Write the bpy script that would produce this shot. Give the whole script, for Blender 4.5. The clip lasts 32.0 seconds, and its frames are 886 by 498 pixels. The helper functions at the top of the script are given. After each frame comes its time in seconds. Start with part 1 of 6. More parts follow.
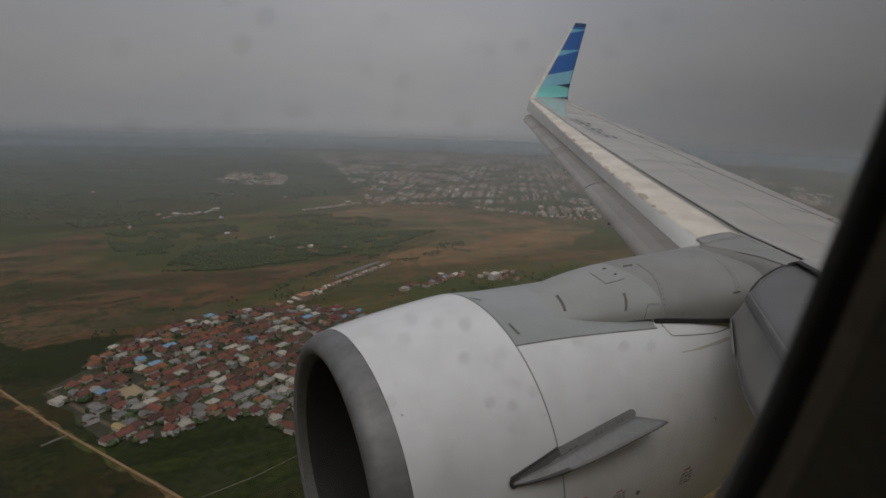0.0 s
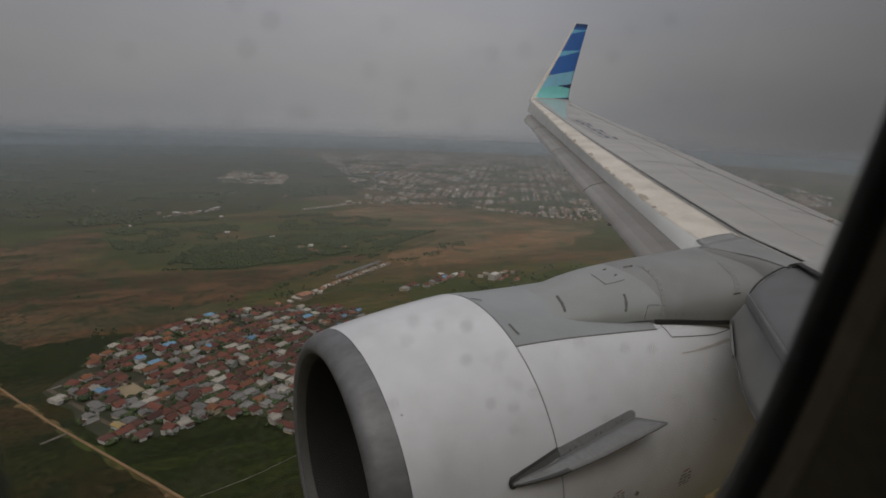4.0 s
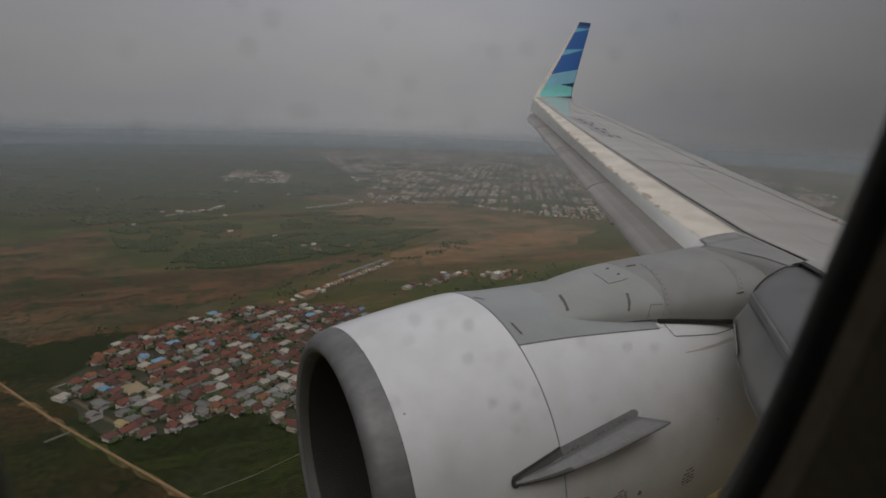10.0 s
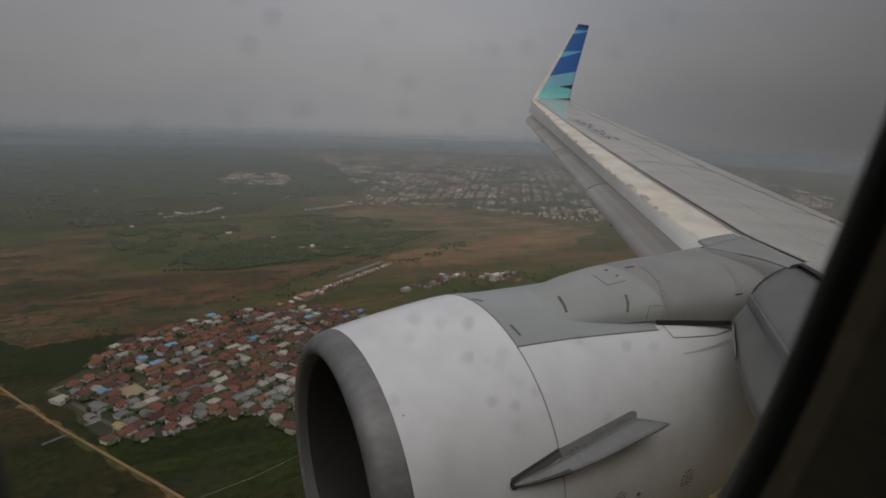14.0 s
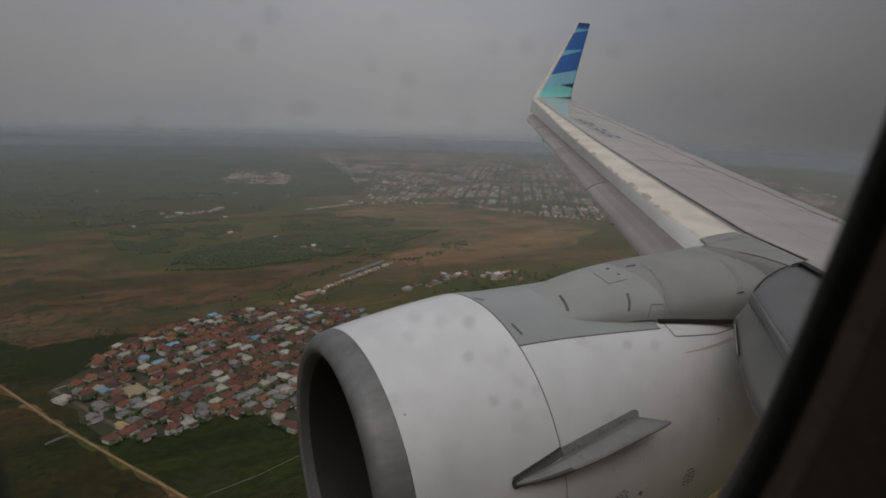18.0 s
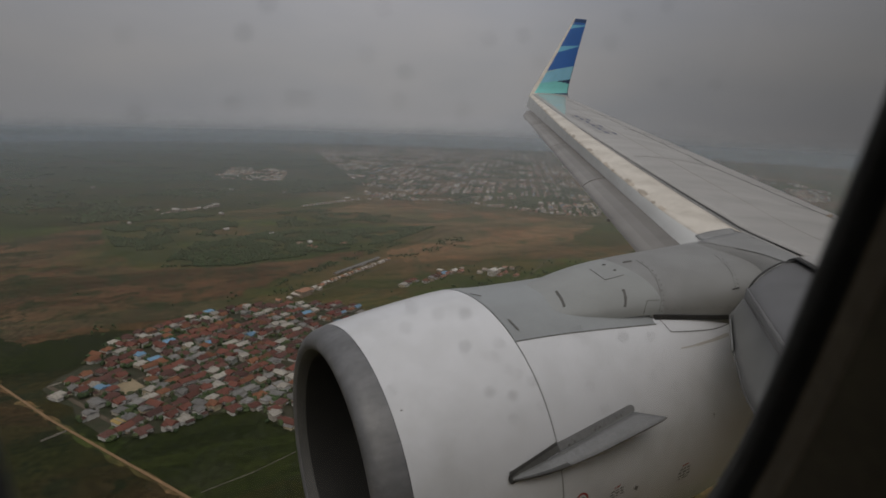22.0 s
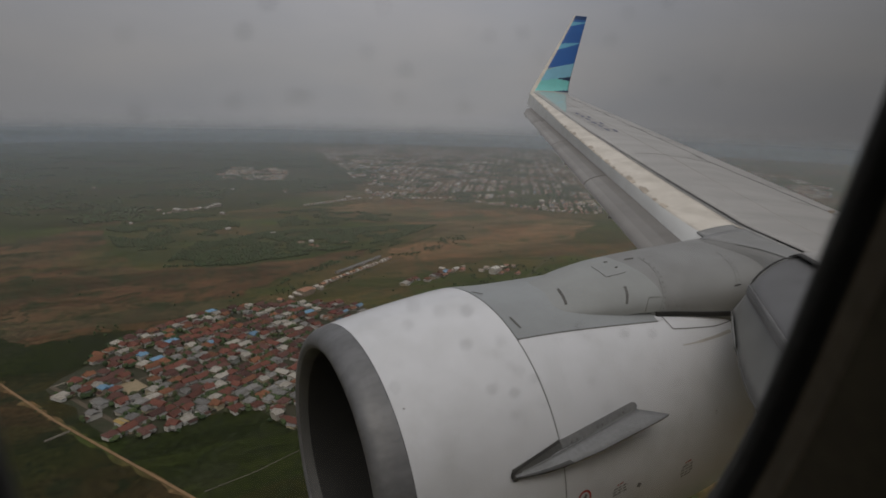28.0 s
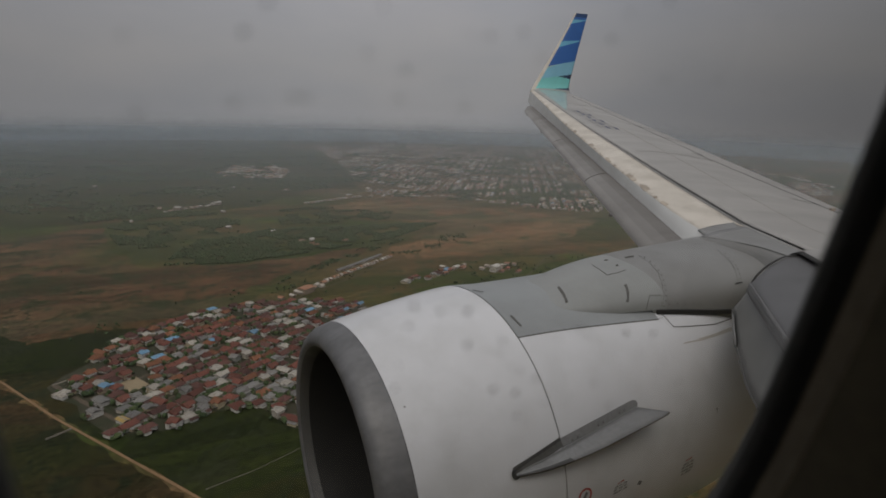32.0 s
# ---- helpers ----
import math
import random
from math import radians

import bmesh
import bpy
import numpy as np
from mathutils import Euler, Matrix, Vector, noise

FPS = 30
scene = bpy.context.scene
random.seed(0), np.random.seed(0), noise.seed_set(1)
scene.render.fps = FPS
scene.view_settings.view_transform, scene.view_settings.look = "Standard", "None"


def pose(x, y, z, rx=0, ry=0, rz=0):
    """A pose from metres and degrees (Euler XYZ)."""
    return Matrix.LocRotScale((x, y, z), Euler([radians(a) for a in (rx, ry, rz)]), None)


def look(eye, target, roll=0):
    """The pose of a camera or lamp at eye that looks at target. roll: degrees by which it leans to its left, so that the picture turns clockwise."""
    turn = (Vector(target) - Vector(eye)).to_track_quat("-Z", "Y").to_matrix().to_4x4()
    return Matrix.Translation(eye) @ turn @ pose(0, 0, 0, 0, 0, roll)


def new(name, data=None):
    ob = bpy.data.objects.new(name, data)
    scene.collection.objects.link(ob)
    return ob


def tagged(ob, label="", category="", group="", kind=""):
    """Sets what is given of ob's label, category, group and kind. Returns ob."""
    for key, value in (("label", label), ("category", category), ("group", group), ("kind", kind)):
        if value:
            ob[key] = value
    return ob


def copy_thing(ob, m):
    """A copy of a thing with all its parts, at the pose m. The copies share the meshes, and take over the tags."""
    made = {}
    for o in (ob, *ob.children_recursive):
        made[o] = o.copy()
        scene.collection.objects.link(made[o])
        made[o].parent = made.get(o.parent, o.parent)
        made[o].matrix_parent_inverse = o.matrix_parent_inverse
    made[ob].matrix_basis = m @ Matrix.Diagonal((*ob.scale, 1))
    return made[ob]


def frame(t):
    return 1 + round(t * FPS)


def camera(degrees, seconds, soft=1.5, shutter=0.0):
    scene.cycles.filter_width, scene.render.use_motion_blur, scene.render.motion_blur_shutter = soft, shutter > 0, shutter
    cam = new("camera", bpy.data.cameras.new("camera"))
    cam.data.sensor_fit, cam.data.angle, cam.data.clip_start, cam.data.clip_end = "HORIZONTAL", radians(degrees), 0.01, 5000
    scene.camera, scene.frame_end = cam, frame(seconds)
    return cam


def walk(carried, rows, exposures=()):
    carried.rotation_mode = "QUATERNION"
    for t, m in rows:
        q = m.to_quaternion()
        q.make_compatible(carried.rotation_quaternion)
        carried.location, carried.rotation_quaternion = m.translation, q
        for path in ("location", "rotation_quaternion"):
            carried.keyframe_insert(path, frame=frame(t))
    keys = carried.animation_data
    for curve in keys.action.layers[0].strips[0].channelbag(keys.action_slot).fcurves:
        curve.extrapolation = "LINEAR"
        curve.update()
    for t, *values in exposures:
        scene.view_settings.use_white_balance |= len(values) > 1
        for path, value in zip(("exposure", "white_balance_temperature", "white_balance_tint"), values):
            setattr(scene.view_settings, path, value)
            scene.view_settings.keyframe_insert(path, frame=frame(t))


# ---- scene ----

# ---------------------------------------------------------------- camera and its way
cam = camera(73.44, 32.0, soft=1.7)
cam.data.dof.use_dof = True
cam.data.dof.focus_distance = 9.0
cam.data.dof.aperture_fstop = 5.0
# seconds, place in metres, turn in degrees: carried in a cabin seat beside the window
PATH = [
    (0, 0.0006, 0.0003, 275.0004, 77.280, -1.842, -25.299),
    (0.5, 0.0005, 0.0003, 275.0005, 77.192, -1.906, -25.221),
    (1, 0.0002, -0.0002, 275.0007, 77.312, -2.053, -25.242),
    (1.5, 0.0000, 0.0004, 275.0006, 77.328, -2.208, -25.225),
    (2, 0.0003, -0.0004, 275.0006, 77.398, -2.267, -25.332),
    (2.5, 0.0001, 0.0003, 275.0008, 77.314, -2.114, -25.303),
    (3, 0.0002, 0.0000, 275.0000, 77.244, -1.982, -25.278),
    (3.5, -0.0005, -0.0001, 275.0015, 77.293, -2.053, -25.260),
    (5.5, -0.0000, 0.0002, 275.0001, 77.056, -2.159, -25.075),
    (6, -0.0003, 0.0001, 275.0002, 76.976, -2.210, -24.896),
    (6.5, 0.0001, -0.0000, 275.0006, 77.273, -2.163, -24.966),
    (7, 0.0002, -0.0000, 275.0011, 77.208, -2.143, -25.021),
    (7.5, 0.0003, 0.0002, 275.0010, 77.118, -2.124, -24.987),
    (8, 0.0006, 0.0004, 275.0013, 77.162, -2.117, -25.053),
    (8.5, 0.0003, -0.0004, 275.0004, 77.309, -2.017, -25.072),
    (9, 0.0001, 0.0002, 275.0009, 77.409, -2.157, -24.999),
    (9.5, 0.0000, 0.0002, 275.0004, 77.206, -2.192, -25.053),
    (10, 0.0001, 0.0003, 275.0011, 77.167, -2.065, -24.957),
    (10.5, 0.0004, 0.0009, 275.0016, 77.286, -1.954, -25.135),
    (11, -0.0001, 0.0000, 275.0005, 77.236, -2.066, -25.158),
    (11.5, -0.0001, 0.0002, 275.0005, 77.332, -2.151, -25.174),
    (12, -0.0002, -0.0009, 274.9994, 77.275, -1.979, -25.110),
    (12.5, -0.0004, -0.0007, 274.9995, 77.411, -1.785, -24.977),
    (13, -0.0001, -0.0002, 275.0003, 77.327, -1.933, -25.049),
    (13.5, -0.0002, 0.0001, 275.0000, 77.270, -2.040, -25.015),
    (14, -0.0005, -0.0002, 275.0002, 77.342, -2.065, -25.089),
    (14.5, -0.0003, -0.0005, 274.9997, 77.348, -2.139, -25.057),
    (16.5, -0.0004, -0.0006, 274.9995, 77.182, -2.149, -24.899),
    (17, -0.0005, -0.0002, 274.9991, 77.294, -1.818, -24.954),
    (17.5, -0.0001, -0.0007, 274.9990, 77.376, -1.523, -24.867),
    (18, -0.0000, 0.0000, 275.0000, 77.253, -1.902, -24.990),
    (18.5, -0.0006, -0.0008, 274.9989, 77.225, -1.890, -25.074),
    (19, -0.0006, -0.0005, 274.9996, 77.143, -2.010, -24.991),
    (19.5, -0.0002, -0.0005, 275.0001, 77.035, -1.850, -24.997),
    (20, -0.0002, -0.0001, 274.9999, 77.104, -1.880, -25.004),
    (20.5, 0.0001, -0.0000, 275.0000, 77.166, -1.942, -24.994),
    (21, 0.0001, -0.0005, 274.9990, 77.370, -1.948, -25.127),
    (21.5, -0.0004, -0.0009, 274.9995, 77.240, -1.879, -25.160),
    (22, -0.0004, -0.0009, 274.9984, 76.904, -1.963, -25.324),
    (22.5, -0.0001, -0.0008, 274.9990, 76.935, -1.852, -25.223),
    (23, -0.0003, -0.0015, 274.9978, 77.053, -1.858, -25.227),
    (23.5, -0.0005, -0.0009, 274.9985, 77.044, -1.940, -25.199),
    (24, -0.0010, -0.0011, 274.9984, 76.952, -1.716, -25.232),
    (24.5, -0.0003, -0.0007, 274.9985, 77.017, -1.697, -25.336),
    (25, 0.0000, -0.0009, 274.9986, 77.079, -1.747, -25.289),
    (25.5, -0.0007, -0.0014, 274.9986, 77.004, -1.834, -25.143),
    (27.5, -0.0004, -0.0004, 274.9992, 76.598, -1.818, -25.327),
    (28, -0.0005, -0.0013, 274.9982, 76.745, -1.584, -25.275),
    (28.5, -0.0007, -0.0008, 274.9990, 76.649, -1.619, -25.370),
    (29, 0.0000, -0.0008, 274.9995, 76.494, -1.959, -25.444),
    (29.5, -0.0004, -0.0001, 274.9995, 76.440, -1.833, -25.491),
    (30, 0.0002, -0.0002, 274.9992, 76.477, -1.577, -25.363),
    (30.5, -0.0003, -0.0008, 274.9993, 76.602, -1.473, -25.144),
    (31, -0.0002, -0.0007, 274.9995, 76.524, -1.416, -25.169),
    (31.5, 0.0002, 0.0001, 274.9998, 76.558, -1.613, -25.166),
    (32, -0.0002, -0.0005, 274.9989, 76.550, -1.543, -25.222),
]
walk(cam, [(t, pose(x, y, z, rx, ry, rz)) for t, x, y, z, rx, ry, rz in PATH])

# ---------------------------------------------------------------- world, sun, exposure
scene.cycles.transparent_max_bounces = 32
scene.view_settings.exposure = 0.0
SUN_ELEVATION, SUN_TURN = 48.0, 215.0
world = bpy.data.worlds.new("hazy_sky")
scene.world = world
world.use_nodes = True
wn, wl = world.node_tree.nodes, world.node_tree.links
wn.clear()
w_out = wn.new("ShaderNodeOutputWorld")
w_bg = wn.new("ShaderNodeBackground")
w_sky = wn.new("ShaderNodeTexSky")
w_sky.sky_type = "NISHITA"
w_sky.sun_disc = False
w_sky.sun_elevation, w_sky.sun_rotation = radians(SUN_ELEVATION), radians(SUN_TURN)
w_sky.dust_density, w_sky.air_density = 6.0, 2.0
w_dim = wn.new("ShaderNodeMix")
w_dim.data_type, w_dim.blend_type = "RGBA", "MULTIPLY"
w_dim.inputs[0].default_value = 1.0
w_dim.inputs[7].default_value = (0.06, 0.06, 0.06, 1)
wl.new(w_sky.outputs[0], w_dim.inputs[6])
# the overcast veil: dull at the horizon, brighter overhead, with faint streaks
w_co = wn.new("ShaderNodeTexCoord")
w_sep = wn.new("ShaderNodeSeparateXYZ")
wl.new(w_co.outputs["Generated"], w_sep.inputs[0])
w_ramp = wn.new("ShaderNodeValToRGB")
wl.new(w_sep.outputs[2], w_ramp.inputs[0])
els = w_ramp.color_ramp.elements
els[0].position, els[0].color = 0.0, (0.252, 0.252, 0.257, 1)
els[1].position, els[1].color = 1.0, (0.66, 0.65, 0.64, 1)
for pos, col in ((0.06, (0.268, 0.267, 0.273)), (0.16, (0.292, 0.290, 0.310)), (0.30, (0.333, 0.335, 0.365)), (0.6, (0.52, 0.52, 0.53))):
    e = els.new(pos)
    e.color = (*col, 1)
w_map = wn.new("ShaderNodeMapping")
w_map.inputs["Rotation"].default_value = (0.16, 0.10, 0)
w_map.inputs["Scale"].default_value = (2.4, 2.4, 7)
wl.new(w_co.outputs["Generated"], w_map.inputs[0])
w_noise = wn.new("ShaderNodeTexNoise")
w_noise.inputs["Scale"].default_value = 1.6
w_noise.inputs["Detail"].default_value = 5
wl.new(w_map.outputs[0], w_noise.inputs[0])
w_band = wn.new("ShaderNodeValToRGB")
bd = w_band.color_ramp.elements
bd[0].position, bd[0].color = 0.32, (0.945, 0.953, 0.985, 1)
bd[1].position, bd[1].color = 0.68, (1.065, 1.045, 1.045, 1)
wl.new(w_noise.outputs[0], w_band.inputs[0])
w_cl = wn.new("ShaderNodeMix")
w_cl.data_type, w_cl.blend_type = "RGBA", "MULTIPLY"
w_cl.inputs[0].default_value = 1.0
wl.new(w_ramp.outputs[0], w_cl.inputs[6])
wl.new(w_band.outputs[0], w_cl.inputs[7])
# the veil is brightest abeam and duller towards the tail
w_side = wn.new("ShaderNodeMapRange")
w_side.inputs[1].default_value, w_side.inputs[2].default_value = -1.0, 1.0
wl.new(w_sep.outputs[0], w_side.inputs[0])
w_az = wn.new("ShaderNodeValToRGB")
wl.new(w_side.outputs[0], w_az.inputs[0])
az = w_az.color_ramp.elements
az[0].position, az[0].color = 0.30, (0.78, 0.785, 0.79, 1)
az[1].position, az[1].color = 1.0, (0.43, 0.42, 0.428, 1)
for pos, k in ((0.62, 1.17), (0.76, 1.15), (0.93, 0.545)):
    az.new(pos).color = (k, k, k, 1)
w_cl2 = wn.new("ShaderNodeMix")
w_cl2.data_type, w_cl2.blend_type = "RGBA", "MULTIPLY"
w_cl2.inputs[0].default_value = 1.0
wl.new(w_cl.outputs[2], w_cl2.inputs[6])
wl.new(w_az.outputs[0], w_cl2.inputs[7])
w_mix = wn.new("ShaderNodeMix")
w_mix.data_type = "RGBA"
w_mix.inputs[0].default_value = 0.88
wl.new(w_dim.outputs[2], w_mix.inputs[6])
wl.new(w_cl2.outputs[2], w_mix.inputs[7])
wl.new(w_mix.outputs[2], w_bg.inputs[0])
wl.new(w_bg.outputs[0], w_out.inputs[0])

sun = new("sun", bpy.data.lights.new("sun", "SUN"))
sun.data.energy, sun.data.angle, sun.data.color = 0.55, radians(40), (1.0, 0.93, 0.82)
_a, _e = radians(SUN_TURN), radians(SUN_ELEVATION)
sun.matrix_world = look((0, 0, 400), Vector((0, 0, 400)) - Vector((math.sin(_a) * math.cos(_e), math.cos(_a) * math.cos(_e), math.sin(_e))))


# ---------------------------------------------------------------- materials
def ramp_node(nt, stops):
    r = nt.nodes.new("ShaderNodeValToRGB")
    e = r.color_ramp.elements
    while len(e) > 1:
        e.remove(e[-1])
    e[0].position, e[0].color = stops[0][0], (*stops[0][1], 1)
    for p, c in stops[1:]:
        e.new(p).color = (*c, 1)
    return r


def noise_node(nt, scale, detail=4, rough=0.55, coord="Object", stretch=None):
    co = nt.nodes.new("ShaderNodeTexCoord")
    n = nt.nodes.new("ShaderNodeTexNoise")
    n.inputs["Scale"].default_value, n.inputs["Detail"].default_value, n.inputs["Roughness"].default_value = scale, detail, rough
    if stretch:
        m = nt.nodes.new("ShaderNodeMapping")
        m.inputs["Scale"].default_value = stretch
        nt.links.new(co.outputs[coord], m.inputs[0])
        nt.links.new(m.outputs[0], n.inputs["Vector"])
    else:
        nt.links.new(co.outputs[coord], n.inputs["Vector"])
    return n


def mix_node(nt, fac, a, b, mode="MIX"):
    m = nt.nodes.new("ShaderNodeMix")
    m.data_type, m.blend_type = "RGBA", mode
    for sock, v in ((m.inputs[0], fac), (m.inputs[6], a), (m.inputs[7], b)):
        if isinstance(v, (int, float)):
            sock.default_value = v
        elif isinstance(v, tuple):
            sock.default_value = (*v, 1)
        else:
            nt.links.new(v, sock)
    return m.outputs[2]


def surface(name, base, dark, scale=3.0, fine=40.0, rough=0.5, metal=0.0, bump=0.0, stretch=None, per_thing=0.0, low=0.35, high=0.75, coat=0.0, per_island=0.0, grain=(0.86, 1.08)):
    """Painted or worn surface: base colour going to dark in broad stains and a fine grain."""
    m = bpy.data.materials.new(name)
    m.use_nodes = True
    nt = m.node_tree
    b = nt.nodes["Principled BSDF"]
    n1, n2 = noise_node(nt, scale, 5, 0.6, stretch=stretch), noise_node(nt, fine, 3, 0.6)
    r1 = ramp_node(nt, ((low, (0, 0, 0)), (high, (1, 1, 1))))
    nt.links.new(n1.outputs[0], r1.inputs[0])
    col = mix_node(nt, r1.outputs[0], base, dark)
    r2 = ramp_node(nt, ((0.3, (grain[0],) * 3), (0.7, (grain[1],) * 3)))
    nt.links.new(n2.outputs[0], r2.inputs[0])
    col = mix_node(nt, 1.0, col, r2.outputs[0], "MULTIPLY")
    if per_thing or per_island:
        if per_thing:
            oi = nt.nodes.new("ShaderNodeObjectInfo")
            rnd, k = oi.outputs["Random"], per_thing
        else:
            oi = nt.nodes.new("ShaderNodeNewGeometry")
            rnd, k = oi.outputs["Random Per Island"], per_island
        r3 = ramp_node(nt, ((0.0, (1 - k, 1 - k, 1 - k)), (1.0, (1 + k, 1 + k, 1 + k))))
        nt.links.new(rnd, r3.inputs[0])
        col = mix_node(nt, 1.0, col, r3.outputs[0], "MULTIPLY")
    nt.links.new(col, b.inputs["Base Color"])
    b.inputs["Metallic"].default_value = metal
    rr = nt.nodes.new("ShaderNodeMapRange")
    rr.inputs[3].default_value, rr.inputs[4].default_value = max(rough - 0.1, 0.05), min(rough + 0.12, 1)
    nt.links.new(n1.outputs[0], rr.inputs[0])
    nt.links.new(rr.outputs[0], b.inputs["Roughness"])
    b.inputs["Coat Weight"].default_value = coat
    if bump:
        bp = nt.nodes.new("ShaderNodeBump")
        bp.inputs["Strength"].default_value, bp.inputs["Distance"].default_value = 0.4, bump
        nt.links.new(n2.outputs[0], bp.inputs["Height"])
        nt.links.new(bp.outputs[0], b.inputs["Normal"])
    return m


def palette(name, colours, rough=0.8, island=True, grain=0.5):
    """One colour of several for each thing, or for each loose piece of a joined mesh."""
    m = bpy.data.materials.new(name)
    m.use_nodes = True
    nt = m.node_tree
    b = nt.nodes["Principled BSDF"]
    src = nt.nodes.new("ShaderNodeNewGeometry" if island else "ShaderNodeObjectInfo").outputs["Random Per Island" if island else "Random"]
    r = ramp_node(nt, [(i / len(colours), c) for i, c in enumerate(colours)])
    r.color_ramp.interpolation = "CONSTANT"
    nt.links.new(src, r.inputs[0])
    n = noise_node(nt, grain, 5, 0.65)
    r2 = ramp_node(nt, ((0.3, (0.65, 0.65, 0.65)), (0.7, (1.15, 1.15, 1.15))))
    nt.links.new(n.outputs[0], r2.inputs[0])
    nt.links.new(mix_node(nt, 1.0, r.outputs[0], r2.outputs[0], "MULTIPLY"), b.inputs["Base Color"])
    b.inputs["Roughness"].default_value = rough
    return m


SMOOTH = (0.965, 1.025)
WHITE = surface("nacelle_white_paint", (0.70, 0.705, 0.735), (0.585, 0.59, 0.605), 2.6, 60, 0.38, coat=0.35, low=0.42, high=0.76, grain=SMOOTH)
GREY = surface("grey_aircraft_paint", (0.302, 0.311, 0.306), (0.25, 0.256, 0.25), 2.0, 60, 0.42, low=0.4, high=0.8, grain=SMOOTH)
APRON = surface("blue_grey_apron_paint", (0.312, 0.328, 0.335), (0.268, 0.28, 0.284), 2.4, 60, 0.42, low=0.4, high=0.8, grain=SMOOTH)
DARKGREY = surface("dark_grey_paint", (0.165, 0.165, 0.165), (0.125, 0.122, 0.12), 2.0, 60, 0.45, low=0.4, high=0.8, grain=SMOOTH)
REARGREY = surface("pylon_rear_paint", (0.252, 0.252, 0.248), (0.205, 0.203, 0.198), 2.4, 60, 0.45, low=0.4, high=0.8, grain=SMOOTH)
WINGSKIN = surface("wing_skin_grey", (0.405, 0.389, 0.371), (0.315, 0.303, 0.29), 1.1, 30, 0.40, stretch=(0.5, 2.2, 1), low=0.4, high=0.8, grain=SMOOTH)
SLATGREY = surface("slat_grey_paint", (0.65, 0.655, 0.65), (0.54, 0.54, 0.53), 2.5, 50, 0.42, low=0.4, high=0.8, grain=SMOOTH)
# one slat metal in three tones: darker reflection to the rear put into the colour
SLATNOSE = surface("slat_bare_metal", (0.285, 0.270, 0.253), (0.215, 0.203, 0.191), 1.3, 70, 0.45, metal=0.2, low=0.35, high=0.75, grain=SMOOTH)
SLATMID = surface("slat_metal_mid_tone", (0.242, 0.227, 0.212), (0.178, 0.167, 0.157), 1.3, 70, 0.45, metal=0.2, grain=SMOOTH)
SLATREAR = surface("slat_metal_rear_shade", (0.207, 0.193, 0.180), (0.150, 0.140, 0.131), 1.3, 70, 0.5, metal=0.15, grain=SMOOTH)
CREAM = surface("cream_leading_edge", (0.72, 0.665, 0.59), (0.50, 0.45, 0.385), 2.2, 45, 0.5, low=0.40, high=0.74)
LIP = surface("intake_lip_aluminium", (0.215, 0.215, 0.22), (0.145, 0.145, 0.15), 5.0, 26, 0.52, metal=0.5, bump=0.002, stretch=(0.35, 1.6, 1.6), low=0.38, high=0.70, grain=(0.90, 1.09))
# inner lip metal darkened: the throat's shade put into the colour
LIPINNER = surface("intake_lip_shaded", (0.12, 0.118, 0.116), (0.085, 0.083, 0.081), 3.0, 30, 0.6, metal=0.3)
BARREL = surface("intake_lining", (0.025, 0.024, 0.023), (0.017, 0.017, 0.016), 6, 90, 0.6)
FANMETAL = surface("fan_titanium", (0.10, 0.10, 0.105), (0.06, 0.06, 0.06), 5, 50, 0.4, metal=0.8)
SEAL = surface("black_rubber_seal", (0.025, 0.025, 0.025), (0.04, 0.038, 0.035), 8, 60, 0.7)
LINE = surface("dark_panel_gap", (0.105, 0.102, 0.098), (0.15, 0.145, 0.14), 8, 60, 0.8)
SOOT = surface("oily_streak", (0.44, 0.41, 0.37), (0.56, 0.54, 0.51), 6, 40, 0.6)
RIMSTAIN = surface("brown_grey_rim_stain", (0.36, 0.31, 0.255), (0.50, 0.44, 0.37), 7, 40, 0.7, low=0.40, high=0.68)
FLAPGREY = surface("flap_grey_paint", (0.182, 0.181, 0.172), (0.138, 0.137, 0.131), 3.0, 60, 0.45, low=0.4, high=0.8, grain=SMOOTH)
# darker than the other greys: shade beside the fuselage put into the colour
INBOARDGREY = surface("inboard_edge_shaded", (0.115, 0.114, 0.117), (0.09, 0.088, 0.09), 2.0, 60, 0.42, low=0.4, high=0.8, grain=SMOOTH)
RIMPALE = surface("pale_brown_rim_stain", (0.50, 0.43, 0.35), (0.58, 0.51, 0.43), 7, 40, 0.7, low=0.40, high=0.68)
STRAKE = surface("strake_grey_paint", (0.25, 0.25, 0.255), (0.19, 0.19, 0.19), 4, 60, 0.45)
STRAKEWORN = surface("strake_worn_paint", (0.115, 0.112, 0.11), (0.16, 0.157, 0.152), 10, 60, 0.5, metal=0.2)
STRAKEDARK = surface("strake_worn_nose", (0.06, 0.06, 0.06), (0.10, 0.10, 0.098), 10, 60, 0.5, metal=0.3)
BLUE = surface("royal_blue_paint", (0.018, 0.125, 0.44), (0.015, 0.10, 0.36), 4, 60, 0.35, coat=0.2)
CAPBLUE = surface("dark_blue_cap_paint", (0.016, 0.055, 0.17), (0.012, 0.045, 0.14), 4, 60, 0.4)
NAVY = surface("navy_paint", (0.012, 0.03, 0.085), (0.01, 0.025, 0.07), 4, 60, 0.4)
SKYBLUE = surface("light_blue_paint", (0.16, 0.47, 0.68), (0.14, 0.42, 0.6), 4, 60, 0.38)
AQUA = surface("aqua_paint", (0.24, 0.52, 0.68), (0.20, 0.46, 0.6), 4, 60, 0.38)
TEAL = surface("teal_paint", (0.20, 0.60, 0.58), (0.18, 0.53, 0.51), 4, 60, 0.38)
PALETEAL = surface("faded_teal_paint", (0.33, 0.50, 0.49), (0.38, 0.46, 0.45), 4, 60, 0.4)
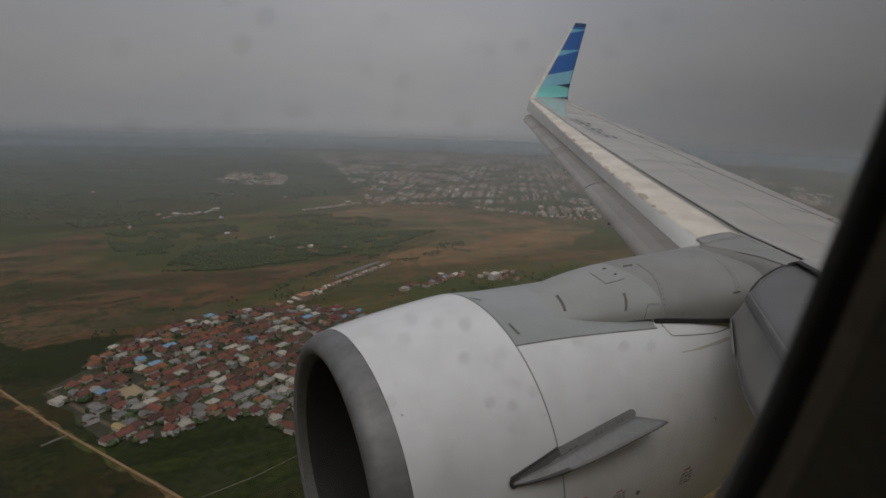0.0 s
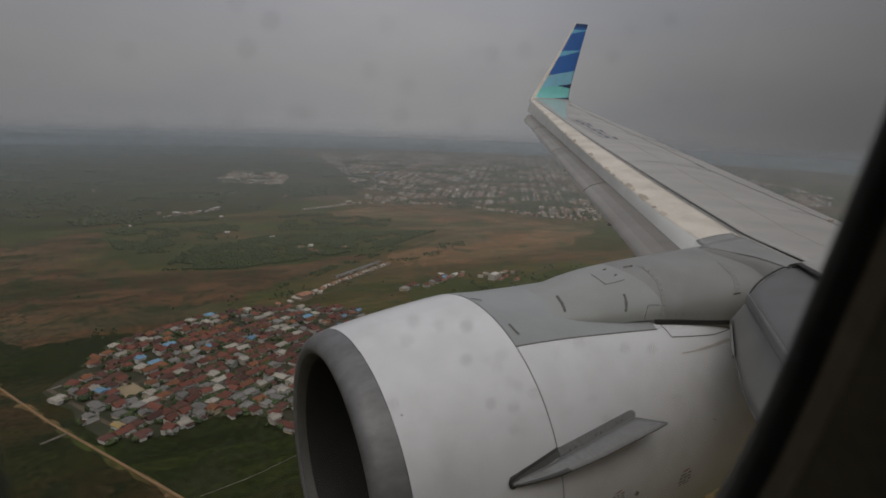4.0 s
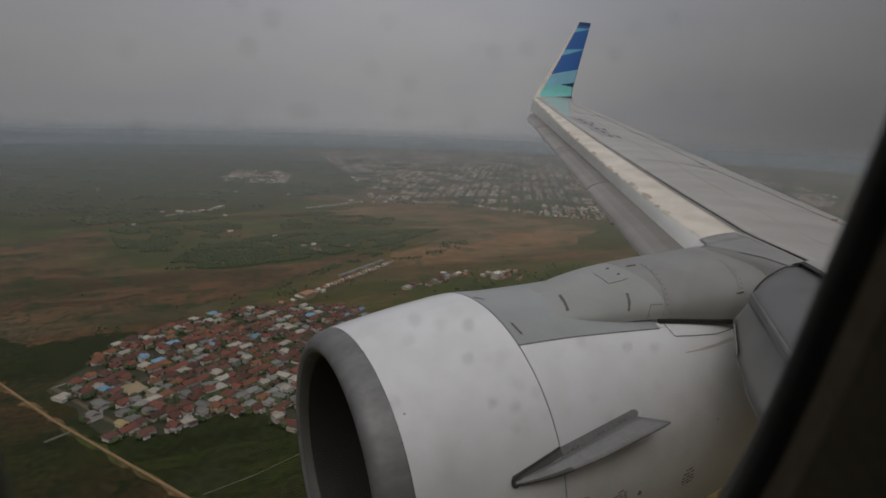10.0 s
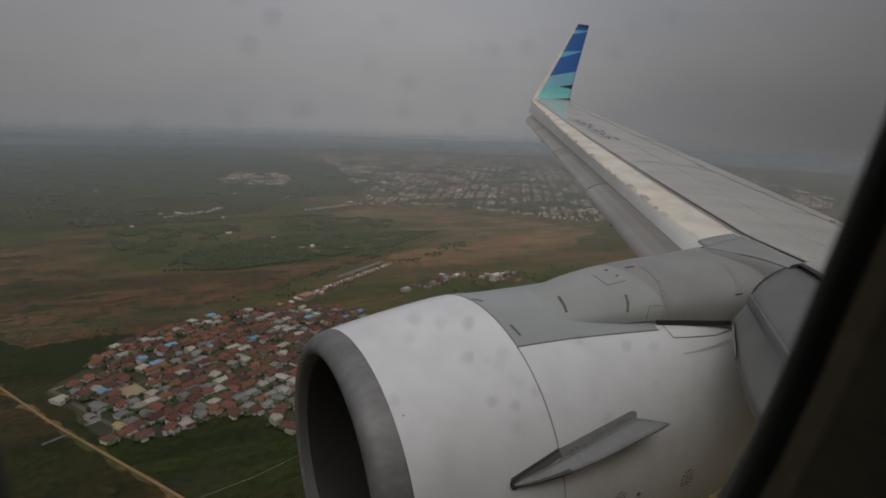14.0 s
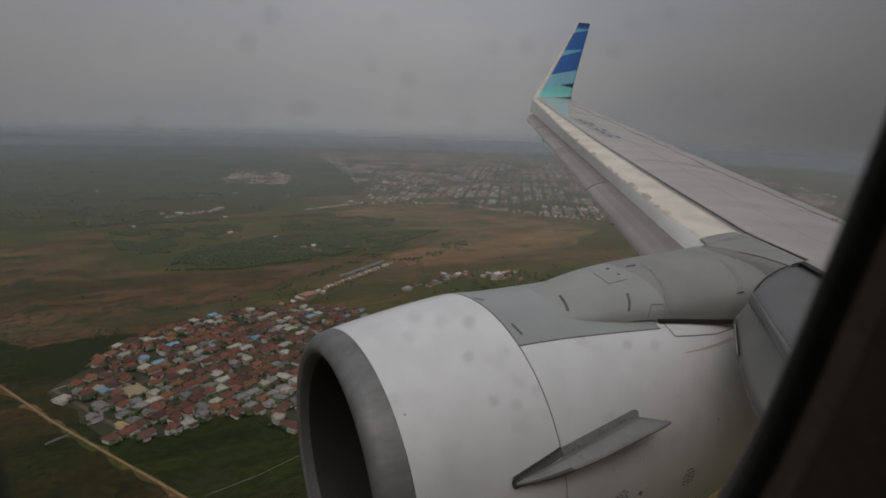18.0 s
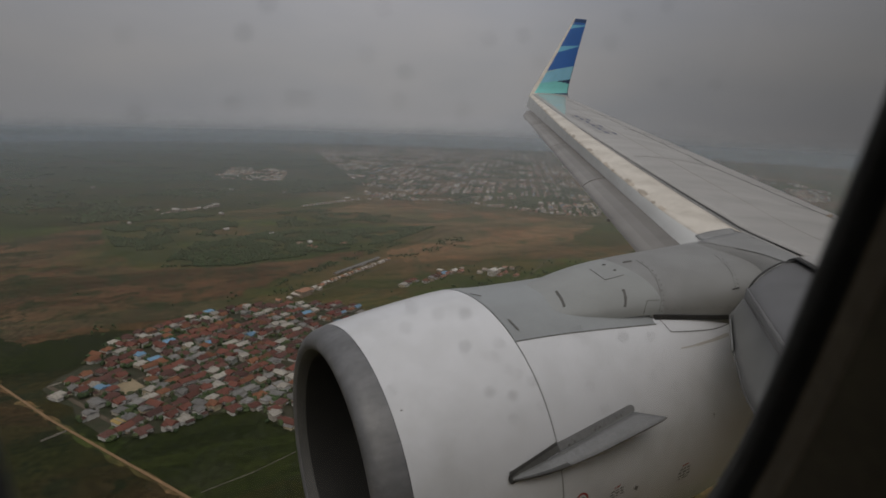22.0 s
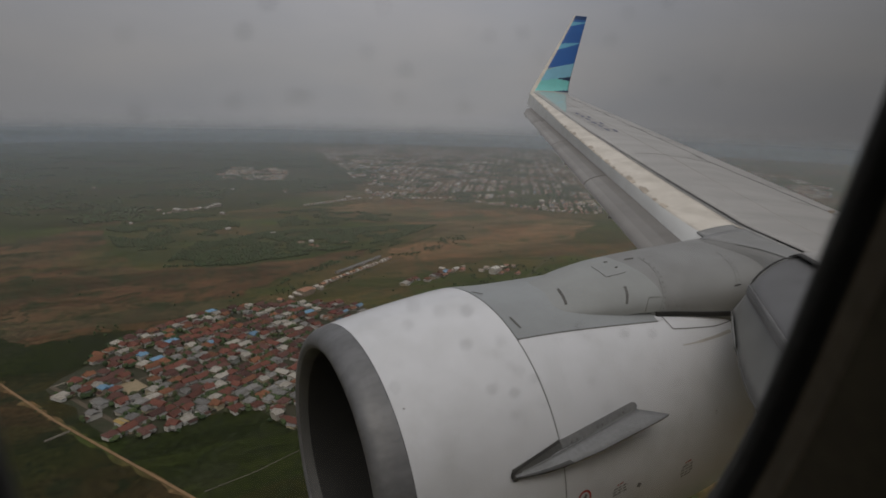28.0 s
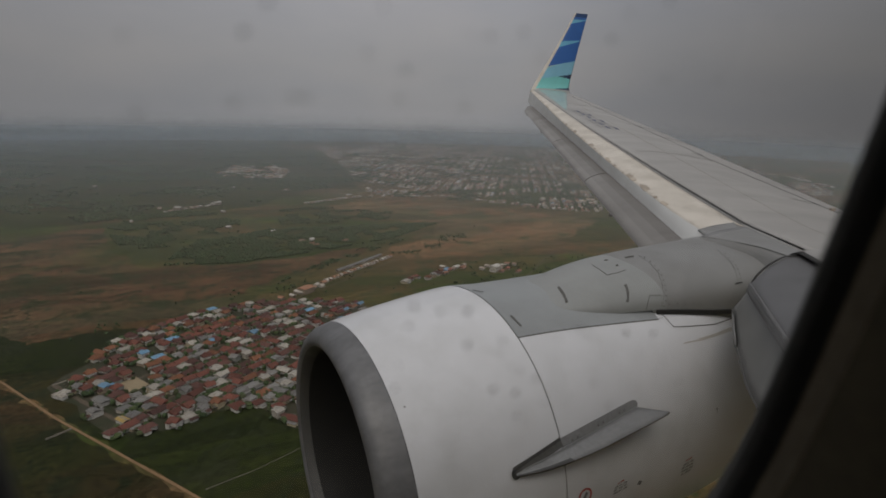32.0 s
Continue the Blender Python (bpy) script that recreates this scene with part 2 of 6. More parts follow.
LETTERBLUE = surface("lettering_dark_blue", (0.09, 0.10, 0.17), (0.13, 0.14, 0.19), 6, 60, 0.5)
REDMARK = surface("red_marking", (0.42, 0.06, 0.05), (0.32, 0.07, 0.06), 8, 80, 0.5)
INKMARK = surface("black_marking", (0.17, 0.17, 0.175), (0.26, 0.26, 0.26), 8, 80, 0.6)
LINING = surface("cabin_lining_brown", (0.45, 0.38, 0.28), (0.33, 0.28, 0.205), 5, 120, 0.6)
# one plastic in two tones: cabin shade and window light put into the colour
REVEAL = surface("shaded_brown_plastic", (0.17, 0.142, 0.092), (0.12, 0.10, 0.066), 5, 120, 0.6)
TRIM = surface("lit_plastic_trim", (0.42, 0.36, 0.265), (0.32, 0.27, 0.20), 5, 120, 0.55)
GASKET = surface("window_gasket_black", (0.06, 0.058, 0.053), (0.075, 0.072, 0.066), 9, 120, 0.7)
SPECK = surface("window_grime", (0.07, 0.07, 0.068), (0.10, 0.10, 0.095), 400, 900, 0.9)

WALLS = palette("house_walls", ((0.66, 0.64, 0.60), (0.60, 0.58, 0.55), (0.47, 0.43, 0.37), (0.58, 0.56, 0.52), (0.38, 0.31, 0.23), (0.48, 0.41, 0.28), (0.33, 0.34, 0.31)), 0.85, island=False)
ROOFRED = surface("red_tile_roof", (0.165, 0.055, 0.037), (0.10, 0.046, 0.034), 0.25, 2.0, 0.85, per_thing=0.35)
ROOFDARK = surface("maroon_tile_roof", (0.11, 0.047, 0.037), (0.078, 0.042, 0.034), 0.25, 2.0, 0.85, per_thing=0.35)
ROOFORANGE = surface("orange_tile_roof", (0.21, 0.085, 0.042), (0.14, 0.065, 0.036), 0.25, 2.0, 0.85, per_thing=0.3)
ROOFZINC = surface("zinc_sheet_roof", (0.22, 0.215, 0.205), (0.14, 0.12, 0.10), 0.3, 3.0, 0.55, metal=0.2, per_thing=0.3)
ROOFPALE = surface("pale_sheet_roof", (0.40, 0.37, 0.32), (0.25, 0.22, 0.18), 0.3, 3.0, 0.6, per_thing=0.2)
ROOFBLUE = surface("blue_sheet_roof", (0.13, 0.29, 0.45), (0.16, 0.25, 0.34), 0.3, 3.0, 0.55, per_thing=0.25)
ROOFYELLOW = surface("yellow_sheet_roof", (0.42, 0.29, 0.09), (0.30, 0.21, 0.08), 0.3, 3.0, 0.6)
HOTELWHITE = surface("hotel_white_render", (0.66, 0.65, 0.61), (0.52, 0.50, 0.46), 0.2, 2.0, 0.8)
DOORDARK = surface("dark_openings", (0.05, 0.045, 0.04), (0.03, 0.03, 0.03), 2, 10, 0.6)
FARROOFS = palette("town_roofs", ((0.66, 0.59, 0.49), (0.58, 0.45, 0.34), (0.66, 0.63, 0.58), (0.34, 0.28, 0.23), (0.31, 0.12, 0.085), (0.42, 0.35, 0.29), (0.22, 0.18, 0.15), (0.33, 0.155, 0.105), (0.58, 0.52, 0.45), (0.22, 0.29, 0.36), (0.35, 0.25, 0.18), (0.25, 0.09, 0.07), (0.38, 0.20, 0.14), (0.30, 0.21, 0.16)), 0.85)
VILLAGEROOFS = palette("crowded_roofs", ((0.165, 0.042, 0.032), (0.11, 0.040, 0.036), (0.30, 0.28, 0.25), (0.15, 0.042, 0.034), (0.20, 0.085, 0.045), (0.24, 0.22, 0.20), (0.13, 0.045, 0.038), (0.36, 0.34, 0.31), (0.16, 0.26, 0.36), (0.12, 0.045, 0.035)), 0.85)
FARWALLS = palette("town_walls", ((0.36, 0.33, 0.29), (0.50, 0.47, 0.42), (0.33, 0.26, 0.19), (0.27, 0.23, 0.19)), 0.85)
PALEROOFS = palette("pale_roofs", ((0.468, 0.429, 0.390), (0.390, 0.312, 0.260), (0.546, 0.507, 0.468), (0.338, 0.221, 0.182)), 0.8)
LEAVES = palette("tree_leaves", ((0.048, 0.076, 0.027), (0.062, 0.096, 0.033), (0.038, 0.062, 0.023), (0.074, 0.100, 0.036), (0.068, 0.077, 0.033)), 0.9, grain=0.4)
DIRTROAD = surface("pale_dirt_road", (0.29, 0.175, 0.088), (0.20, 0.122, 0.064), 0.08, 0.9, 0.95)
LANE = surface("village_lane", (0.050, 0.043, 0.025), (0.026, 0.036, 0.012), 0.06, 1.0, 0.95)
STREETEARTH = surface("trodden_street", (0.13, 0.10, 0.07), (0.085, 0.07, 0.048), 0.06, 1.0, 0.95)
COURTSOIL = surface("tan_court_soil", (0.36, 0.285, 0.18), (0.28, 0.22, 0.14), 0.06, 0.8, 0.95)
ASPHALT = surface("worn_asphalt", (0.09, 0.085, 0.08), (0.06, 0.058, 0.055), 0.05, 0.8, 0.9)
REDSOIL = surface("red_bare_soil", (0.26, 0.115, 0.055), (0.17, 0.085, 0.05), 0.03, 0.4, 0.95)
PALESOIL = surface("pale_gravel_lot", (0.27, 0.24, 0.20), (0.18, 0.16, 0.13), 0.04, 0.5, 0.95)


def ground_material(name="farmland", low=0.40, high=0.58, scrub_low=0.53, gain=1.0):
    """Small farm plots in rows, brown and green, with scrub, tracks and damp patches."""
    m = bpy.data.materials.new(name)
    m.use_nodes = True
    nt = m.node_tree
    b = nt.nodes["Principled BSDF"]
    co = nt.nodes.new("ShaderNodeTexCoord")

    def plots(sx, sy, turn, seed):
        mp = nt.nodes.new("ShaderNodeMapping")
        mp.inputs["Rotation"].default_value = (0, 0, radians(turn))
        mp.inputs["Scale"].default_value = (sx, sy, 0)
        mp.inputs["Location"].default_value = (seed, seed * 1.7, 0)
        nt.links.new(co.outputs["Object"], mp.inputs[0])
        v = nt.nodes.new("ShaderNodeTexVoronoi")
        v.voronoi_dimensions, v.distance = "2D", "CHEBYCHEV"
        v.inputs["Scale"].default_value = 1.0
        nt.links.new(mp.outputs[0], v.inputs["Vector"])
        s = nt.nodes.new("ShaderNodeSeparateColor")
        nt.links.new(v.outputs["Color"], s.inputs[0])
        return s.outputs[0], s.outputs[1]

    big_a, big_b = plots(1 / 210, 1 / 70, -34, 3.1)
    small_a = plots(1 / 75, 1 / 24, -34, 7.7)[0]
    broad = noise_node(nt, 0.0022, 4, 0.55)
    zone = ramp_node(nt, ((low, (0, 0, 0)), (high, (1, 1, 1))))
    nt.links.new(broad.outputs[0], zone.inputs[0])
    brown = ramp_node(nt, ((0.0, (0.092, 0.050, 0.028)), (0.22, (0.114, 0.064, 0.035)), (0.38, (0.066, 0.043, 0.024)), (0.52, (0.102, 0.056, 0.030)), (0.68, (0.110, 0.067, 0.037)), (0.82, (0.056, 0.049, 0.026)), (1.0, (0.094, 0.061, 0.037))))
    green = ramp_node(nt, ((0.0, (0.027, 0.032, 0.009)), (0.35, (0.034, 0.043, 0.011)), (0.6, (0.052, 0.043, 0.016)), (0.8, (0.027, 0.037, 0.010)), (1.0, (0.040, 0.053, 0.012))))
    nt.links.new(big_a, brown.inputs[0])
    nt.links.new(big_b, green.inputs[0])
    col = mix_node(nt, zone.outputs[0], green.outputs[0], brown.outputs[0])
    small = ramp_node(nt, ((0.0, (0.72, 0.74, 0.70)), (0.5, (1.0, 1.0, 1.0)), (1.0, (1.25, 1.2, 1.12))))
    nt.links.new(small_a, small.inputs[0])
    col = mix_node(nt, 0.75, col, small.outputs[0], "MULTIPLY")
    scrub = noise_node(nt, 0.018, 6, 0.7)
    sm = ramp_node(nt, ((scrub_low, (0, 0, 0)), (scrub_low + 0.13, (1, 1, 1))))
    nt.links.new(scrub.outputs[0], sm.inputs[0])
    col = mix_node(nt, sm.outputs[0], col, (0.036, 0.041, 0.018))
    tufts = noise_node(nt, 0.055, 5, 0.75)
    tr = ramp_node(nt, ((0.555, (0, 0, 0)), (0.61, (1, 1, 1))))
    nt.links.new(tufts.outputs[0], tr.inputs[0])
    col = mix_node(nt, tr.outputs[0], col, (0.030, 0.036, 0.015))
    mott = noise_node(nt, 0.0075, 6, 0.68, stretch=(0.6, 1.5, 1))
    mr = ramp_node(nt, ((0.40, (0.68, 0.78, 0.68)), (0.56, (1.0, 1.0, 1.0)), (0.72, (1.28, 1.16, 1.05))))
    nt.links.new(mott.outputs[0], mr.inputs[0])
    col = mix_node(nt, 0.85, col, mr.outputs[0], "MULTIPLY")
    grain = noise_node(nt, 0.16, 6, 0.7)
    gr = ramp_node(nt, ((0.32, (0.55 * gain,) * 3), (0.5, (0.98 * gain,) * 3), (0.68, (1.5 * gain,) * 3)))
    nt.links.new(grain.outputs[0], gr.inputs[0])
    col = mix_node(nt, 1.0, col, gr.outputs[0], "MULTIPLY")
    nt.links.new(col, b.inputs["Base Color"])
    b.inputs["Roughness"].default_value = 0.95
    b.inputs["Specular IOR Level"].default_value = 0.15
    return m


FARMLAND = ground_material(gain=1.7)
# dry brown plots, brightened further: haze near the town put into the colour
DRYGRASS = ground_material("dry_grassland", 0.22, 0.42, 0.53, 2.1)


GRASS = ground_material("green_meadow", 0.78, 0.98, 0.50, 0.86)
BROWNFIELD = ground_material("dry_brown_plots", 0.24, 0.44, 0.49, 1.22)
PASTURE = ground_material("rough_pasture", 0.34, 0.66, 0.51, 0.66)
VERGE = ground_material("scrubby_verge", 0.55, 0.95, 0.46, 0.78)
WOODEDGE = ground_material("woodland_scrub", 0.46, 0.74, 0.46, 1.8)
MEADOW = ground_material("olive_meadow", 0.45, 0.75, 0.52, 1.9)
WOODFLOOR = ground_material("wood_floor", 0.52, 0.74, 0.47, 1.25)


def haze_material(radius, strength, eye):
    """A thin veil of haze: nothing at the ground, fullest at eye height, gone above."""
    m = bpy.data.materials.new("haze_veil")
    m.use_nodes = True
    nt = m.node_tree
    nt.nodes.clear()
    out = nt.nodes.new("ShaderNodeOutputMaterial")
    clear = nt.nodes.new("ShaderNodeBsdfTransparent")
    veil = nt.nodes.new("ShaderNodeBsdfDiffuse")
    # distance tint put into the veil's colour: warm on near rings, blue on far
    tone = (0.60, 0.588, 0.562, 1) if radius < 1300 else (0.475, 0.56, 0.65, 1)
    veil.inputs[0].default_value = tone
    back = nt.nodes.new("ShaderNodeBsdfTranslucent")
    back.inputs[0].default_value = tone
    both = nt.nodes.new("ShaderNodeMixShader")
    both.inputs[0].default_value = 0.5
    nt.links.new(veil.outputs[0], both.inputs[1])
    nt.links.new(back.outputs[0], both.inputs[2])
    geo = nt.nodes.new("ShaderNodeNewGeometry")
    sep = nt.nodes.new("ShaderNodeSeparateXYZ")
    nt.links.new(geo.outputs["Position"], sep.inputs[0])
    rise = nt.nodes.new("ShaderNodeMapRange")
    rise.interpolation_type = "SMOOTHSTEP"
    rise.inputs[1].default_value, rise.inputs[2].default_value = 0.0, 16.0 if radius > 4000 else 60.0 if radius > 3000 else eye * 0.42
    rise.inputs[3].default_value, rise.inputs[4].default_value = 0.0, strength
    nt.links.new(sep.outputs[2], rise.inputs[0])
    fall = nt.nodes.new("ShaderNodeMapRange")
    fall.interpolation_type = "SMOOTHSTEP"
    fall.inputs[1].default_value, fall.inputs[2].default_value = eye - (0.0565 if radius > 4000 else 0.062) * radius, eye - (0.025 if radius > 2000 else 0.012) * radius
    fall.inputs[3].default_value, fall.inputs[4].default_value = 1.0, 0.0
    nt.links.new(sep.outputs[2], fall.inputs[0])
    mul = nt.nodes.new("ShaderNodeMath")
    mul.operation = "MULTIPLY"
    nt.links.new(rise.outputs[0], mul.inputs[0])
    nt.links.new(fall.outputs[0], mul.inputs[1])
    # sideways change of haze brightness put into the veil's strength
    side_density = nt.nodes.new("ShaderNodeMapRange")
    side_density.inputs[1].default_value, side_density.inputs[2].default_value = -0.15 * radius, 0.45 * radius
    side_density.inputs[3].default_value, side_density.inputs[4].default_value = (1.0, 1.0) if radius > 4000 else (0.72, 1.02 if radius < 1900 else 0.42)
    nt.links.new(sep.outputs[0], side_density.inputs[0])
    side_veil = nt.nodes.new("ShaderNodeMath")
    side_veil.operation = "MULTIPLY"
    nt.links.new(mul.outputs[0], side_veil.inputs[0])
    nt.links.new(side_density.outputs[0], side_veil.inputs[1])
    mix = nt.nodes.new("ShaderNodeMixShader")
    nt.links.new(side_veil.outputs[0], mix.inputs[0])
    nt.links.new(clear.outputs[0], mix.inputs[1])
    nt.links.new(both.outputs[0], mix.inputs[2])
    nt.links.new(mix.outputs[0], out.inputs[0])
    return m


def glass_material():
    m = bpy.data.materials.new("window_acrylic")
    m.use_nodes = True
    nt = m.node_tree
    nt.nodes.clear()
    out = nt.nodes.new("ShaderNodeOutputMaterial")
    clear = nt.nodes.new("ShaderNodeBsdfTransparent")
    clear.inputs[0].default_value = (0.96, 0.965, 0.96, 1)
    gloss = nt.nodes.new("ShaderNodeBsdfGlossy")
    gloss.inputs["Roughness"].default_value = 0.05
    fr = nt.nodes.new("ShaderNodeFresnel")
    fr.inputs[0].default_value = 1.3
    mix = nt.nodes.new("ShaderNodeMixShader")
    nt.links.new(fr.outputs[0], mix.inputs[0])
    nt.links.new(clear.outputs[0], mix.inputs[1])
    nt.links.new(gloss.outputs[0], mix.inputs[2])
    nt.links.new(mix.outputs[0], out.inputs[0])
    return m


ACRYLIC = glass_material()


# ---------------------------------------------------------------- mesh helpers
def mesh(verts, faces, mats, slots=None, smooth=False):
    me = bpy.data.meshes.new("mesh")
    me.from_pydata([tuple(v) for v in verts], [], faces)
    for m in (mats if isinstance(mats, (list, tuple)) else (mats,)):
        me.materials.append(m)
    if slots:
        me.polygons.foreach_set("material_index", slots)
    if smooth:
        me.polygons.foreach_set("use_smooth", [True] * len(me.polygons))
    me.update()
    return me


def part(name, me, parent, label=""):
    ob = new(name, me)
    ob.parent = parent
    if label:
        ob["label"] = label
    return ob


def thing(name, m, label, category, group="", kind=""):
    return_ob = new(name)
    return_ob.empty_display_size = 0.2
    return_ob.matrix_world = m
    return tagged(return_ob, label, category, group, kind)


def grid_mesh(rows, mats, slot=None, smooth=True, closed=False, thick=0.0, flip=False):
    """A sheet through rows of points; thick: a second skin that far behind it, joined round the rim."""
    n, k = len(rows), len(rows[0])
    V = [Vector(p) for r in rows for p in r]
    F, S = [], []
    for i in range(n - 1):
        for j in range(k if closed else k - 1):
            a, b2 = i * k + j, i * k + (j + 1) % k
            f = (a, b2, b2 + k, a + k)
            F.append(f[::-1] if flip else f)
            S.append(slot(i, j) if slot else 0)
    if thick:
        N = [Vector() for _ in V]
        for f in F:
            nn = (V[f[1]] - V[f[0]]).cross(V[f[3]] - V[f[0]])
            if nn.length < 1e-12:
                nn = (V[f[2]] - V[f[1]]).cross(V[f[3]] - V[f[1]])
            for i in f:
                N[i] += nn.normalized()
        base = len(V)
        V += [V[i] - N[i].normalized() * thick for i in range(base)]
        top = list(F)
        edges = {}
        for f, s in zip(top, list(S)):
            F.append(tuple(i + base for i in reversed(f)))
            S.append(s)
            for a, b2 in zip(f, f[1:] + f[:1]):
                edges[(a, b2)] = s
        for (a, b2), s in edges.items():
            if (b2, a) not in edges:
                F.append((a, a + base, b2 + base, b2))
                S.append(s)
    return mesh(V, F, mats, S, smooth)


def box_mesh(x0, y0, z0, x1, y1, z1, mat):
    V = [(x, y, z) for z in (z0, z1) for y in (y0, y1) for x in (x0, x1)]
    return mesh(V, [(0, 2, 3, 1), (4, 5, 7, 6), (0, 1, 5, 4), (2, 6, 7, 3), (0, 4, 6, 2), (1, 3, 7, 5)], mat)


def lerp(a, b, t):
    return a + (b - a) * t


def along(table, x):
    """Straight-line reading of a small table of (x, value)."""
    if x <= table[0][0]:
        return table[0][1]
    for (xa, va), (xb, vb) in zip(table, table[1:]):
        if x <= xb:
            return lerp(va, vb, (x - xa) / (xb - xa))
    return table[-1][1]


def catmull(table, x):
    """Smooth reading of a small table of (x, value)."""
    n = len(table)
    if x <= table[0][0]:
        return table[0][1]
    if x >= table[-1][0]:
        return table[-1][1]
    for i in range(n - 1):
        xa, va = table[i]
        xb, vb = table[i + 1]
        if x <= xb:
            h = xb - xa
            ma = (vb - table[i - 1][1]) / (xb - table[i - 1][0]) if i else (vb - va) / h
            mb = (table[i + 2][1] - va) / (table[i + 2][0] - xa) if i + 2 < n else (vb - va) / h
            t = (x - xa) / h
            return (2 * t ** 3 - 3 * t * t + 1) * va + (t ** 3 - 2 * t * t + t) * h * ma + (3 * t * t - 2 * t ** 3) * vb + (t ** 3 - t * t) * h * mb


# ---------------------------------------------------------------- the land
def inside(p, poly):
    x, y = p
    hit = False
    for (xa, ya), (xb, yb) in zip(poly, poly[1:] + poly[:1]):
        if (ya > y) != (yb > y) and x < (xb - xa) * (y - ya) / (yb - ya) + xa:
            hit = not hit
    return hit


def build_ground():
    rng = random.Random(5)
    V, F = [(0, 0, 0)], []
    radii, seg = (250, 500, 900, 1500, 2500, 4000, 7000, 12000), 72
    for r in radii:
        for i in range(seg):
            a = math.tau * i / seg
            V.append((r * math.cos(a), r * math.sin(a), 0))
    for i in range(seg):
        F.append((0, 1 + i, 1 + (i + 1) % seg))
    for k in range(len(radii) - 1):
        for i in range(seg):
            a, b2 = 1 + k * seg + i, 1 + k * seg + (i + 1) % seg
            F.append((a, a + seg, b2 + seg, b2))
    tagged(new("ground", mesh(V, F, FARMLAND)), "brown and green farmland plots under haze", "ground", kind="structure")


def patch(name, poly, mat, z, label, category="field", ragged=0.0, step=18.0, seed=1):
    """A field, lot or pond: a low sheet with an uneven rim, laid on the ground."""
    rng = random.Random(seed)
    pts = []
    for (xa, ya), (xb, yb) in zip(poly, poly[1:] + poly[:1]):
        n = max(1, int(math.hypot(xb - xa, yb - ya) / step))
        for i in range(n):
            t = i / n
            pts.append((lerp(xa, xb, t) + rng.uniform(-1, 1) * ragged, lerp(ya, yb, t) + rng.uniform(-1, 1) * ragged))
    bm = bmesh.new()
    vs = [bm.verts.new((x, y, z)) for x, y in pts]
    f = bm.faces.new(vs)
    if f.normal.z < 0:
        f.normal_flip()
    ext = bmesh.ops.extrude_face_region(bm, geom=[f])
    for v in ext["geom"]:
        if isinstance(v, bmesh.types.BMVert):
            v.co.z = 0.0
    bmesh.ops.triangulate(bm, faces=bm.faces[:])
    bm.normal_update()
    me = bpy.data.meshes.new("mesh")
    bm.to_mesh(me)
    bm.free()
    me.materials.append(mat)
    return tagged(new(name, me), label, category, kind="structure")


def strip(name, pts, width, mat, z, label, category="road"):
    rows = []
    for i, (x, y) in enumerate(pts):
        a = Vector(pts[max(i - 1, 0)])
        b2 = Vector(pts[min(i + 1, len(pts) - 1)])
        d = (b2 - a).normalized()
        n = Vector((-d.y, d.x)) * width / 2
        rows.append([(x + n.x, y + n.y, 0.0), (x + n.x, y + n.y, z), (x - n.x, y - n.y, z), (x - n.x, y - n.y, 0.0)])
    return tagged(new(name, grid_mesh(rows, mat, smooth=False)), label, category, kind="structure")


build_ground()
EYE_HEIGHT = 275.0
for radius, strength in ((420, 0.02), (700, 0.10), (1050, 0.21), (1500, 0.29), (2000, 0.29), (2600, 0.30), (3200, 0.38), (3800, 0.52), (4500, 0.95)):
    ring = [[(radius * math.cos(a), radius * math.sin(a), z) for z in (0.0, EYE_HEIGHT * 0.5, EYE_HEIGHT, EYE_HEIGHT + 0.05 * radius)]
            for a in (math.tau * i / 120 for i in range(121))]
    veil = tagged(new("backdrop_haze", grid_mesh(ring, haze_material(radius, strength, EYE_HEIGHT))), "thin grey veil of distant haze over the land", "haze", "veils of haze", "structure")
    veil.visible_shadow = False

# fields and tracks
patch("field", [(-289, 1346), (-201, 1442), (-102, 1470), (-86, 1351), (-176, 1175), (-300, 1090)], BROWNFIELD, 0.12, "dry reddish field with faint furrows", ragged=14, seed=3)
patch("field", [(-300, 1085), (-130, 1129), (-1, 1072), (115, 1050), (250, 1076), (384, 1145), (300, 1024), (150, 925), (40, 860), (-6, 778), (-116, 712), (-230, 800), (-330, 900)], BROWNFIELD, 0.13, "dry brown field with faint furrows", ragged=14, seed=2)
patch("field", [(369, 1581), (555, 1659), (871, 1410), (1015, 1198), (818, 1050), (661, 1020), (399, 993), (395, 1080), (490, 1135), (632, 1256), (630, 1340), (530, 1490)], DRYGRASS, 0.10, "dry brown grassland beside the town", ragged=8, seed=4)
patch("field", [(-60, 513), (-44, 520), (-10, 512), (40, 530), (75, 520), (110, 460), (140, 330), (110, 256), (80, 292), (2, 416)], GRASS, 0.14, "green meadow at the village edge", ragged=5, seed=6)
patch("field", [(340, 880), (560, 960), (760, 900), (560, 700), (330, 720)], MEADOW, 0.13, "green meadow beyond the houses", ragged=10, seed=7)
patch("field", [(-420, 960), (-292, 860), (-160, 666), (-102, 566), (-4, 414), (76, 288), (-40, 240), (-420, 300)], PASTURE, 0.11, "rough dark pasture below the dirt road", step=9, ragged=4, seed=8)
patch("field", [(-285, 866), (-230, 860), (-150, 770), (-60, 790), (-30, 772), (-50, 700), (-85, 640), (-40, 520), (-62, 512), (-96, 570), (-154, 666)], VERGE, 0.15, "scrubby green ground beside the village", step=7, ragged=4.5, seed=9)
strip("boundary_wall", [(-102, 532), (-85, 543)], 0.5, PALESOIL, 1.6, "short pale boundary wall in the pasture", "wall")
strip("boundary_wall", [(12, 413), (50, 424), (86, 440)], 0.2, PALESOIL, 0.6, "low pale boundary wall across the meadow", "wall")
